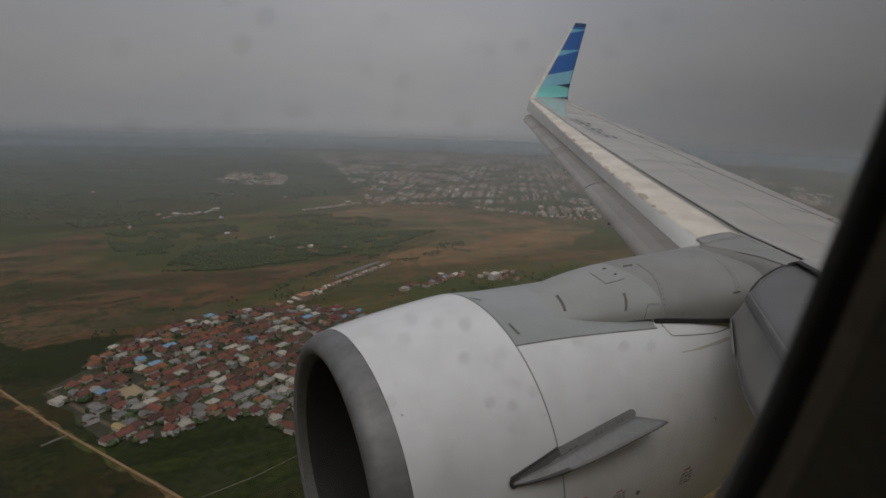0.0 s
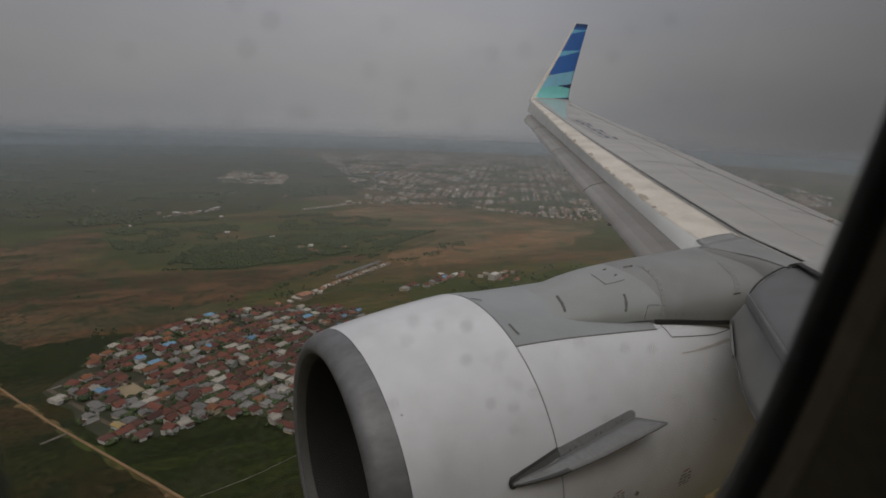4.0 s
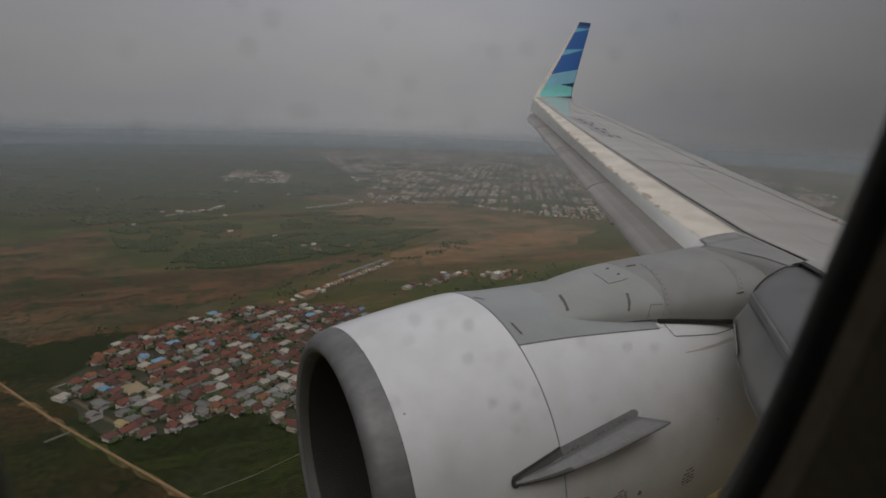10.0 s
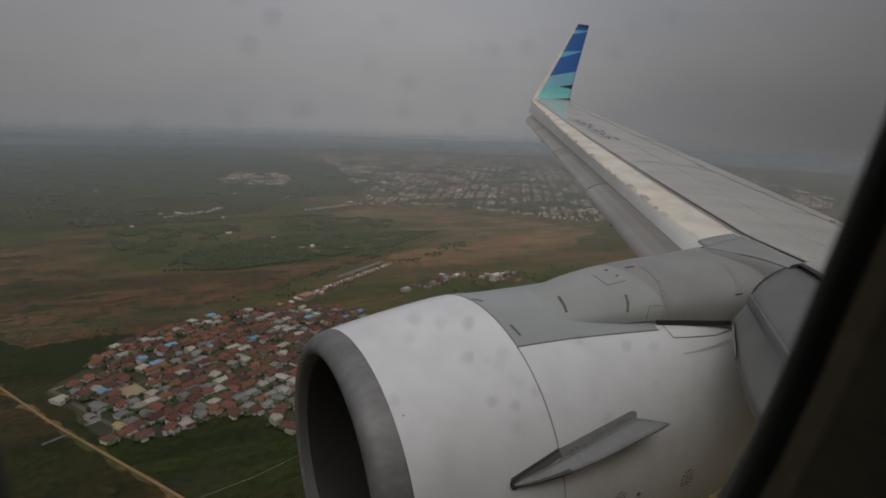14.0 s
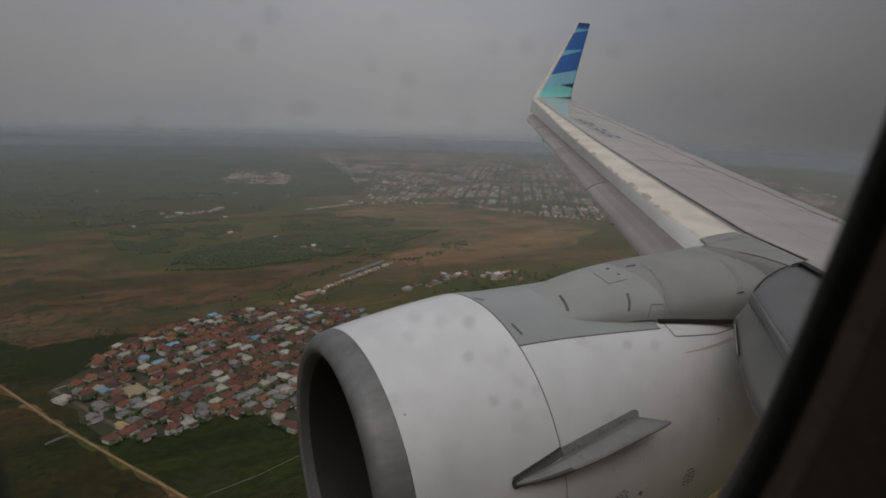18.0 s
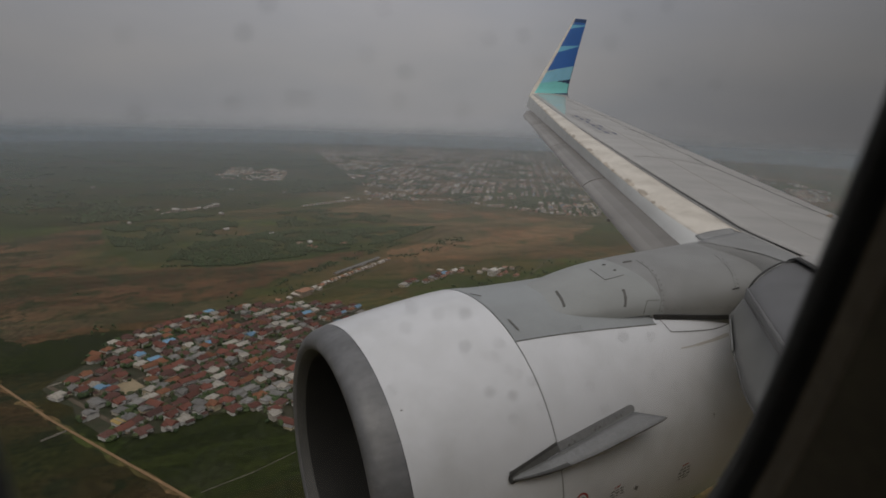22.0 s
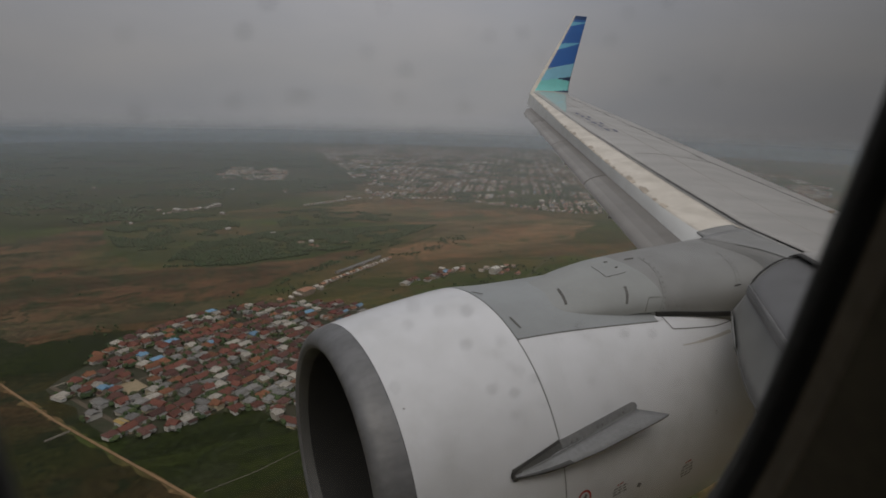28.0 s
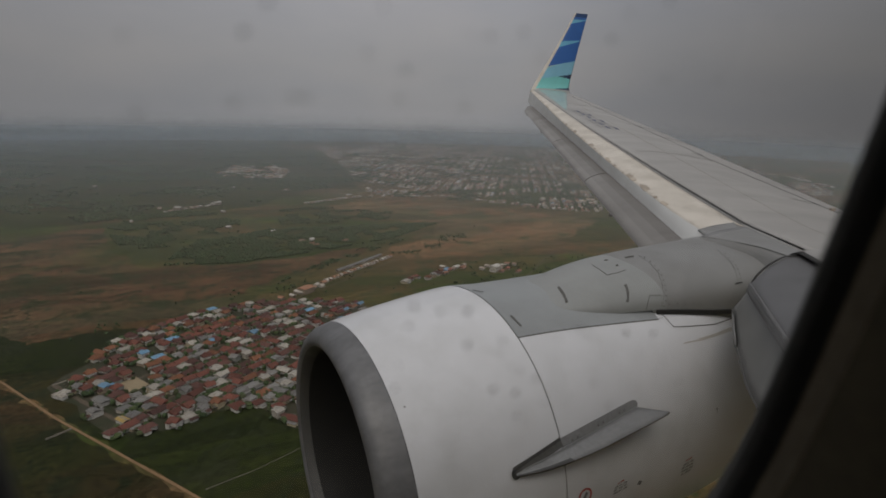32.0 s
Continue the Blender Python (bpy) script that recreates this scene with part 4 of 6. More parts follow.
def build_wing():
    TIP = 17.15
    seal = lambda y: catmull(((4.3, 0.187), (4.8, 0.187), (5.5, 0.183), (6.7, 0.167), (8.5, 0.150), (10.7, 0.130), (13.0, 0.117), (17.2, 0.10)), y)
    thick = lambda y: along(((4.3, 0.0075), (6.5, 0.0072), (8.6, 0.0045), (11.0, 0.0025), (17.2, 0.002)), y)
    cream_low = lambda y: catmull(((5.2, 0.068), (5.4, 0.060), (5.8, 0.050), (6.2, 0.043), (6.9, 0.037), (8.2, 0.027), (9.4, 0.021), (11.2, 0.012), (17.2, 0.010)), y)
    cream_top = lambda y: seal(y) - along(((5.2, 0.016), (6.0, 0.017), (8.0, 0.016), (11.0, 0.011), (17.2, 0.010)), y)

    def band(y0, y1, ny, lower, upper, nu, mat, lift=0.0, deep=0.01):
        rows = []
        for i in range(ny + 1):
            y = lerp(y0, y1, i / ny)
            rows.append([wing_point(y, lerp(lower(y), upper(y), j / nu), lift) for j in range(nu + 1)])
        return grid_mesh(rows, mat, thick=deep)
    skin = part("wing", band(4.3, TIP, 60, lambda y: seal(y) + thick(y), lambda y: 1.0, 28, WINGSKIN), airliner, "swept grey wing with panel lines and a dark seal")
    part("lower_skin", grid_mesh([[wing_point(lerp(4.3, TIP, i / 30), lerp(0.13, 1.0, j / 14), under=True) for j in range(15)] for i in range(31)], GREY), skin)
    cove = []
    for i in range(61):
        y = lerp(5.2, TIP - 0.1, i / 60)
        s = (y - 5.45) / 10.95
        low = Vector((3.755 + 5.52 * s, y, 1.024 + 0.965 * s))
        top = wing_point(y, cream_low(y), -0.002)
        mid = (low + top) / 2 + Vector((0.0, 0, 0.03))
        cove.append([low * (1 - t) ** 2 + mid * 2 * t * (1 - t) + top * t * t for t in (k / 8 for k in range(9))])
    part("fixed_leading_edge", grid_mesh(cove, SLATGREY), skin, "light grey fixed leading edge")
    part("leading_edge_panel", band(5.2, TIP - 0.02, 60, cream_low, cream_top, 8, CREAM, -0.004), skin, "cream leading edge panel with a dirty ragged rim")
    part("front_panel", band(4.3, TIP, 60, cream_top, lambda y: seal(y) - thick(y), 3, WINGSKIN), skin)
    part("front_panel", band(4.28, 5.2, 10, lambda y: catmull(((4.25, 0.128), (4.33, 0.124), (4.6, 0.108), (4.85, 0.080), (5.2, 0.042)), y), cream_top, 10, REARGREY, 0.004, 0.006), skin, "grey skin edge lapped over the pylon")
    lap = [(y, catmull(((4.25, 0.128), (4.33, 0.124), (4.6, 0.108), (4.85, 0.080), (5.2, 0.042)), y)) for y in (lerp(4.28, 5.2, k / 12) for k in range(13))]
    part("lap_fillet", grid_mesh([[wing_point(y, u, 0.0) + Vector((-0.10 * t, -0.03 * t, -0.01 * t - 0.20 * t * t)) for t in (0.0, 0.25, 0.5, 0.75, 1.0)] for y, u in lap], REARGREY), skin)
    part("panel_gap", wing_line(lap[:8], 0.007, LINE, 0.006), skin)
    part("seal_strip", band(4.80, TIP - 0.4, 60, lambda y: seal(y) - thick(y), lambda y: seal(y) + thick(y), 2, SEAL, -0.005), skin, "black rubber seal strip")
    part("panel_gap", wing_line([(y, cream_top(y) + 0.002) for y in (lerp(5.25, 11.0, k / 24) for k in range(25))], 0.008, LINE), skin)
    part("root_panel", wing_sheet(5.10, 5.36, 6, 0.055, 0.160, 8, REARGREY, lift=0.002), skin, "grey patch panel at the inner end")
    # worn and dirty blotches along the rim of the cream panel
    rng = random.Random(404)
    for k in range(40):
        y = 6.3 + 8.6 * (k / 39) ** 1.25 + rng.uniform(-0.15, 0.15)
        size = rng.choice((0.35, 0.5, 0.7, 1.0, 1.35))
        along_y, reach, n = 0.062 * size * rng.uniform(0.8, 1.5), 0.0085 * size, 9
        pts = []
        for i in range(n):
            a = math.tau * i / n
            pts.append(wing_point(y + along_y * math.copysign(abs(math.cos(a)) ** 0.5, math.cos(a)) * rng.uniform(0.6, 1.2), cream_low(y) + reach + reach * math.copysign(abs(math.sin(a)) ** 0.5, math.sin(a)) * rng.uniform(0.6, 1.2), 0.0012))
        base = len(pts)
        pts += [p - Vector((0, 0, 0.006)) for p in pts]
        part("edge_stain", mesh(pts, [tuple(range(n))] + [(i, base + i, base + (i + 1) % n, (i + 1) % n) for i in range(n)], RIMSTAIN if k % 3 else RIMPALE), skin)
    # spoiler hinges, aileron gap and cross joints
    part("spoiler_gap", wing_line([(lerp(5.2, 9.0, i / 20), lerp(0.82, 0.662, i / 20)) for i in range(21)], 0.022, LINE), skin)
    part("spoiler_gap", wing_line([(lerp(9.0, 16.2, i / 20), lerp(0.70, 0.74, i / 20)) for i in range(21)], 0.014, LINE), skin)
    for y, ua, ub in ((8.5, 0.20, 0.66), (6.5, 0.62, 0.78), (9.0, 0.62, 0.72), (11.6, 0.6, 1.0), (13.8, 0.2, 0.98), (10.6, 0.70, 1.0), (7.6, 0.69, 0.98)):
        part("panel_gap", wing_line([(y + 0.12 * (u - ua), u) for u in (lerp(ua, ub, k / 8) for k in range(9))], 0.010, LINE), skin)
    part("panel_gap", wing_line([(lerp(4.6, 15, i / 20), lerp(0.36, 0.42, i / 20)) for i in range(21)], 0.006, SOOT), skin)
    part("panel_gap", wing_line([(5.28, 0.155), (5.10, 0.171), (4.99, 0.165), (4.93, 0.135), (5.0, 0.09)], 0.008, LINE), skin)
    bump = wing_point(6.3, 0.775, 0.0)
    part("vent_mast", box_mesh(bump.x - 0.03, bump.y - 0.02, bump.z, bump.x + 0.05, bump.y + 0.02, bump.z + 0.035, RIMSTAIN), skin)
    # tail number kept as plain bars
    for k in range(6):
        y0, u0 = 12.75 - 0.40 * k, 0.190 + 0.004 * k
        part("registration_bar", wing_line([(y0, u0), (y0 - 0.10, u0 + 0.13)], 0.075, LETTERBLUE), skin)
        if k != 2:
            part("registration_bar", wing_line([(y0 - 0.22, u0 + 0.004), (y0 - 0.32, u0 + 0.134)], 0.06, LETTERBLUE), skin)
        part("registration_bar", wing_line([(y0 - 0.05, u0 + 0.065), (y0 - 0.30, u0 + 0.066)], 0.05, LETTERBLUE), skin)
        if k % 2:
            part("registration_bar", wing_line([(y0 - 0.08, u0 + 0.128), (y0 - 0.30, u0 + 0.130)], 0.05, LETTERBLUE), skin)
    # paint at the tip
    part("tip_paint", band(12.8, 16.85, 16, lambda y: lerp(0.150, 0.185, (y - 12.8) / 4.05), lambda y: catmull(((12.8, 0.153), (13.4, 0.230), (14.45, 0.365), (15.5, 0.545), (16.85, 0.86)), y), 6, PALETEAL, 0.003, 0.002), skin, "faded teal paint at the wing tip")
    part("tip_stripe", wing_line([(14.3, 0.19), (14.6, 0.33)], 0.05, AQUA, 0.008), skin)
    part("tip_stripe", wing_line([(15.6, 0.22), (16.2, 0.62)], 0.06, SKYBLUE, 0.008), skin)

    # slats, hung forward and down
    def slat_rows(y0, y1, ny):
        tops, backs = [], []
        for i in range(ny + 1):
            y = lerp(y0, y1, i / ny)
            s = (y - 5.45) / 10.95
            nose = Vector((3.345 + 5.57 * s, y, 0.890 + 1.06 * s))
            tail = Vector((3.775 + 5.52 * s, y, 1.030 + 0.965 * s))
            ctrl = Vector((lerp(nose.x, tail.x, 0.12), y, max(nose.z, tail.z) - 0.01))
            if y > 15.4:
                nose = nose.lerp(tail, 0.8 * (y - 15.4) / 0.65)
            row = []
            low = tail + Vector((0, 0, -0.015))
            for k in range(19):
                t = k / 18
                row.append(nose * (1 - t) ** 2 + ctrl * 2 * t * (1 - t) + tail * t * t)
            back = [low.lerp(nose + Vector((0.10, 0, -0.02)), t) + Vector((0, 0, -0.02)) * math.sin(math.pi * t) for t in (0.0, 0.33, 0.66, 1.0)]
            tops.append(row)
            backs.append([tail] + back + [nose + Vector((0.05, 0, -0.03)), nose])
        return tops, backs

    for y0, y1 in ((5.45, 8.10), (8.13, 10.85), (10.88, 13.60), (13.63, 16.05)):
        rows, backs = slat_rows(y0, y1, 12)
        # tone steps from nose to tail imitate the sky's reflection on the curve
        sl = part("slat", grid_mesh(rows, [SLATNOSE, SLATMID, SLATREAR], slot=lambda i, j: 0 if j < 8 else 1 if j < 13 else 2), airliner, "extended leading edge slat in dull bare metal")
        part("slat_back", grid_mesh(backs, SLATGREY), sl)
        for e in (rows[0] + backs[0][1:-1], rows[-1] + backs[-1][1:-1]):
            part("end_cap", mesh(e, [tuple(range(len(e)))], SLATNOSE), sl)
        tip_n = rows[6][0]
        part("bracket", box_mesh(tip_n.x - 0.006, tip_n.y - 0.02, tip_n.z - 0.035, tip_n.x + 0.02, tip_n.y + 0.02, tip_n.z - 0.005, SLATNOSE), sl)

    # inboard leading edge and its flap beside the engine
    def inboard(y, x_le, z_le):
        out = []
        for k in range(17):
            a = lerp(-100, 90, k / 16)
            ca, sa = math.cos(radians(a)), math.sin(radians(a))
            out.append((x_le + 0.46 * (1 - ca), y - (0.10 * max(ca, 0.0) if y > 4.2 else 0.0), z_le - 0.01 + 0.125 * sa))
        return out + [(x_le + 0.46 + 0.25 * k, y, z_le + 0.115 - 0.012 * k) for k in (1, 2, 3)]
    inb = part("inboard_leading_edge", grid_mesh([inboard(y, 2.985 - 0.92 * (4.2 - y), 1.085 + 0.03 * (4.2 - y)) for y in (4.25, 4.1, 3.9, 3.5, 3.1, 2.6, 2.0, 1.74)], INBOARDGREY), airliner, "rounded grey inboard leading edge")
    edge = inboard(4.25, 2.985 - 0.92 * -0.05, 1.085 - 0.0015)
    part("edge_seal", grid_mesh([[Vector(e) + Vector((-0.012, 0.0, 0.006)), Vector(e) + Vector((-0.008, 0.016, 0.006))] for e in edge[6:]], SEAL, thick=0.006), inb, "black seal beside the pylon")
    root = []
    for y in (4.42, 4.36, 4.25, 4.0, 3.7, 3.3, 2.9, 2.4, 1.74):
        front = Vector((3.74 + 0.66 * (y - 4.37), y, 1.222 + 0.03 * (4.2 - y) * (y < 4.2) - 0.55 * max(y - 4.27, 0.0)))
        row = []
        for k in range(17):
            t = k / 16
            row.append(Vector((lerp(front.x, 7.8, t), y, front.z - (front.z - 0.30) * t ** 1.6)))
        root.append(row)
    fair = part("root_skin", grid_mesh(root, WINGSKIN, thick=0.012), airliner, "grey wing root skin behind a black seal")
    part("edge_seal", grid_mesh([[r[0] + Vector((-0.045, 0, -0.004)), r[0] + Vector((0.006, 0, 0.004))] for r in root], SEAL, thick=0.006), fair)
    rows = []
    for a in (0.03, 0.10, 0.18, 0.25, 0.34, 0.43, 0.54, 0.65, 0.82, 1.0, 1.3, 1.7, 2.4, 3.2):
        c = along(((0.03, 0.93), (0.25, 1.29), (0.43, 1.56), (0.54, 1.63), (0.58, 1.73), (0.65, 1.74), (0.82, 1.90), (1.0, 1.98), (3.2, 1.99)), a)
        top = Vector((2.990 - 0.517 * a, 4.18 - 0.68 * a, 1.077 - 0.014 * a))
        low = top + Vector((-0.122, 0.0, -0.162)) * c
        nrm = Vector((-0.6, -0.35, 0.5))
        first = lerp(0.86, -0.06, min(1.0, (a - 0.03) / 0.07))
        rows.append([top + (low - top) * lerp(first, 1.0, t) + nrm * 0.012 * math.sin(math.pi * t) for t in (0, 0.2, 0.4, 0.6, 0.8, 1.0)])
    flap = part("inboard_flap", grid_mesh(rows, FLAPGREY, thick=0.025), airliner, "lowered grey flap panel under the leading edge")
    part("edge_strip", grid_mesh([[r[0] + Vector((-0.004, -0.002, 0.004)), r[0] + Vector((0.006, 0.004, 0.014))] for r in rows[1:]], SLATGREY, thick=0.004), flap, "pale edge of the flap")
    part("side_seal", grid_mesh([[r[-1] + Vector((-0.014, -0.004, 0.014 + 0.006 * (k % 2))), r[-1] + Vector((-0.012, 0.002, -0.002 - 0.01 * (k % 3)))] for k, r in enumerate(rows[1:6])], REARGREY, thick=0.006), flap, "pale frayed seal along the flap")
    # added dark strip imitates the shade on the nacelle behind the flap
    part("side_shade", grid_mesh([[r[-1] + Vector((-0.004, 0.004, -0.004)), r[-1] + Vector((0.014, 0.022, -0.012))] for r in rows], LINE, thick=0.006), flap, "dark strip standing for shade in the gap behind the flap")
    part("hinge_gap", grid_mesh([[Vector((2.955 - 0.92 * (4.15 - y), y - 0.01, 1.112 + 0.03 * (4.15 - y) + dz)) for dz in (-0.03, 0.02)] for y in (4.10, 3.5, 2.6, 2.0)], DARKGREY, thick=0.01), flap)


def build_winglet():
    nv, nu = 130, 36
    le = lambda v: Vector((lerp(9.70, 11.89, v ** 0.92), catmull(((0, 17.12), (0.06, 17.28), (0.15, 17.42), (0.4, 17.60), (1.0, 18.0)), v), catmull(((0, 2.36), (0.06, 2.42), (0.15, 2.62), (0.4, 3.26), (1.0, 4.77)), v)))
    te = lambda v: Vector((lerp(11.23, 12.40, v), catmull(((0, 17.12), (0.06, 17.3), (0.15, 17.44), (0.4, 17.62), (1.0, 18.0)), v), catmull(((0, 2.33), (0.06, 2.40), (0.15, 2.60), (0.4, 3.25), (1.0, 4.77)), v)))
    # painted bands: u runs front to back, v up the blade
    def colour(u, v):
        if u < 0.10:
            return 0
        if v > 0.95:
            return 8
        if v > lerp(0.86, 0.918, u):
            return 3 if v < lerp(0.92, 0.928, u) else 1
        if v > lerp(0.645, 0.672, u):
            return 1
        if v > lerp(0.56, 0.664, u):
            return 3
        if v > lerp(0.335, 0.42, u):
            return 1
        if v > lerp(0.305, 0.415, min(1, u * 1.5)):
            return 6
        if v > lerp(0.19, 0.26, u):
            return 4
        if u > 0.45 and v > lerp(0.235, 0.205, (u - 0.45) / 0.55):
            return 2
        if v > 0.05:
            return 5 if not (u > 0.45 and v < lerp(0.05, 0.095, (u - 0.45) / 0.55)) else 2
        return 0 if u < 0.2 else 7
    rows = []
    for i in range(nv + 1):
        v = i / nv
        a, b2 = le(v), te(v)
        up = (le(min(v + 0.01, 1)) - le(max(v - 0.01, 0))).normalized()
        n = (b2 - a).cross(up).normalized()
        if n.y > 0:
            n = -n
        c = (b2 - a).length
        side = []
        for j in range(nu + 1):
            u = (j / nu) ** 1.3
            side.append(a.lerp(b2, u) + n * c * (foil(u, 0.08) - 0.035 * u * (1 - u)))
        other = [a.lerp(b2, (j / nu) ** 1.3) - n * c * (foil((j / nu) ** 1.3, 0.08) - 0.035 * (j / nu) ** 1.3 * (1 - (j / nu) ** 1.3)) for j in range(nu - 1, 0, -1)]
        rows.append(side + other)
    k = len(rows[0])
    def slot(i, j):
        jj = j if j <= nu else k - j
        return colour(((jj + 0.5) / nu) ** 1.3, (i + 0.5) / nv)
    wl_ob = part("winglet", grid_mesh(rows, [CREAM, BLUE, NAVY, SKYBLUE, AQUA, TEAL, PALETEAL, WINGSKIN, CAPBLUE], slot=slot, closed=True), airliner, "upswept winglet painted in blue and teal bands")
    part("tip_cap", mesh(rows[-1], [tuple(range(k))], CAPBLUE), wl_ob)


def build_cabin():
    C = Vector((-0.529, 1.671, 2.325))
    LEAN = 0.21

    def outline(kx, y, n=72, p=4.0):
        pts = []
        for i in range(n + 1):
            a = math.tau * i / n
            ca, sa = math.cos(a), math.sin(a)
            dz = 0.190 * kx[1] * math.copysign(abs(sa) ** (2 / p), sa)
            pts.append((C.x + 0.0018 - 0.018 * dz + (0.1382 if ca > 0 else 0.1405) * kx[0] * math.copysign(abs(ca) ** (2 / p), ca), y + 0.012 - LEAN * dz, C.z + dz))
        return pts
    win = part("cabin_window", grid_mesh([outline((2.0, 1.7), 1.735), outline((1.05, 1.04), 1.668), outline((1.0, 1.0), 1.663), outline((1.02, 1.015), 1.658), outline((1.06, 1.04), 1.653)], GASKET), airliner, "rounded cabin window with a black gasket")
    # pale ring stands for daylight on the rounded edge, dark reveal for shade
    part("window_trim", grid_mesh([outline((1.058, 1.039), 1.6525), outline((1.066, 1.046), 1.650), outline((1.076, 1.053), 1.6475), outline((1.092, 1.064), 1.6435)], TRIM), win, "brown plastic trim ring toned light where daylight catches it")
    part("window_reveal", grid_mesh([outline((1.090, 1.0625), 1.6442), outline((1.10, 1.07), 1.640), outline((1.13, 1.09), 1.620), outline((1.24, 1.18), 1.590), outline((1.6, 1.42), 1.560)], REVEAL), win, "brown plastic window surround toned dark for shade")
    pane = part("pane", grid_mesh([[(C.x + sx * 0.2, 1.705 - LEAN * sz * 0.25, C.z + sz * 0.25) for sx in (-1, 1)] for sz in (-1, 1)], ACRYLIC, smooth=False), win, "scratched acrylic window pane")
    pane.visible_shadow = False
    rng = random.Random(12)
    # grime spots on the pane
    spots = [(-0.5366, 2.3113), (-0.5349, 2.2966), (-0.5205, 2.273), (-0.5093, 2.2685), (-0.5201, 2.2954), (-0.559, 2.3093), (-0.5624, 2.2841), (-0.5474, 2.3131),
             (-0.5576, 2.3168), (-0.5091, 2.279), (-0.5005, 2.2734), (-0.4831, 2.294), (-0.457, 2.2864), (-0.4403, 2.2832), (-0.4688, 2.2632), (-0.4132, 2.2498),
             (-0.4565, 2.2483), (-0.5068, 2.2561), (-0.6022, 2.4063), (-0.6078, 2.3997), (-0.6111, 2.3833), (-0.5932, 2.3847), (-0.5673, 2.3842), (-0.5466, 2.3818),
             (-0.541, 2.4013), (-0.53, 2.4028), (-0.4971, 2.4022), (-0.4921, 2.41), (-0.4769, 2.4142), (-0.4701, 2.39), (-0.4457, 2.3903), (-0.4073, 2.3873)]
    bold = (0, 1, 2, 3, 12, 13)
    spots = [(x, z, 1.7 if i in bold else 1.25 if i < 18 else 1.05) for i, (x, z) in enumerate(spots)]
    spots += [(rng.uniform(-0.64, -0.41), rng.uniform(2.25, 2.43), rng.uniform(0.6, 1.15)) for _ in range(46)]
    for x, z, r in spots:
        n, r = 9, r * 0.78
        yy = 1.7035 - LEAN * (z - C.z)
        pts = [(x, yy, z)] + [(x + r * 0.0008 * rng.uniform(0.7, 1.3) * math.cos(math.tau * i / n), yy, z + r * 0.0008 * rng.uniform(0.7, 1.3) * math.sin(math.tau * i / n)) for i in range(n)]
        part("grime_speck", mesh(pts, [(0, 1 + i, 1 + (i + 1) % n) for i in range(n)], SPECK), win)
    # hull with the cabin's lining inside; left open round the window
    ax_z, rad = 1.93, 1.87
    xs = [-9, -6, -4, -2.5, -1.6, 0.7, 1.6, 3, 5, 8, 12]
    angs = [i * 10 for i in range(36)]
    V, F = [], []
    for x in xs:
        for a in angs:
            V.append((x, rad * math.cos(radians(a)), ax_z + rad * math.sin(radians(a))))
    k = len(angs)
    for i in range(len(xs) - 1):
        for j in range(k):
            mid = angs[j] + 5
            if xs[i] >= -1.7 and xs[i + 1] <= 0.8 and -10 <= mid <= 50:
                continue
            F.append((i * k + j, i * k + (j + 1) % k, (i + 1) * k + (j + 1) % k, (i + 1) * k + j))
    part("fuselage", mesh(V, F, WHITE, smooth=True), airliner, "white fuselage skin")
    ring = []
    for t in (0.0, 0.15, 0.3, 0.5, 0.75, 1.0):
        row = []
        for i, p in enumerate(outline((4.3, 2.2), 1.7)):
            ca, sa = math.cos(math.tau * i / 72), math.sin(math.tau * i / 72)
            m = max(abs(ca), abs(sa))
            x, z = lerp(p[0], -0.45 + 1.15 * ca / m, t), lerp(p[2], (2.48 + 0.876 * sa / m), t)
            row.append((x, math.sqrt(max(rad * rad - (z - ax_z) ** 2, 0.01)) + 0.001, z))
        ring.append(row)
    part("window_belt_skin", grid_mesh(ring, WHITE, thick=0.004), airliner, "white fuselage skin round the window")
    Vi = [(x, y * 0.93, ax_z + (z - ax_z) * 0.93) for x, y, z in V]
    part("cabin_lining", mesh(Vi, [f[::-1] for f in F], LINING, smooth=True), airliner, "dark cabin side lining")
    for xe, nm in ((-9, "bulkhead"), (12, "bulkhead")):
        part(nm, mesh([(xe, rad * math.cos(radians(a)), ax_z + rad * math.sin(radians(a))) for a in angs], [tuple(range(k))], LINING), airliner)
    # wall plate round the window
    inner = outline((1.58, 1.40), 1.572)
    n = len(inner) - 1
    outer = []
    for i in range(n + 1):
        a = math.tau * i / n
        ca, sa = math.cos(a), math.sin(a)
        m = max(abs(ca), abs(sa))
        outer.append((C.x + 0.46 * ca / m, 1.62 - LEAN * 0.75 * sa / m, C.z + 0.75 * sa / m))
    part("side_panel", grid_mesh([inner, outer], LINING, thick=0.012), airliner, "brown cabin side panel")
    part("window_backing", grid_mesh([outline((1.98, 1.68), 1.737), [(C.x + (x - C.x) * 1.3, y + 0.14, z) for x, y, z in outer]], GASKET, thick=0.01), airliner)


build_engine()
build_pylon()
build_wing()
build_winglet()
build_cabin()

# ---------------------------------------------------------------- houses, trees and town
E1 = Vector((0.82, 0.572))
STREET = math.degrees(math.atan2(E1.y, E1.x))


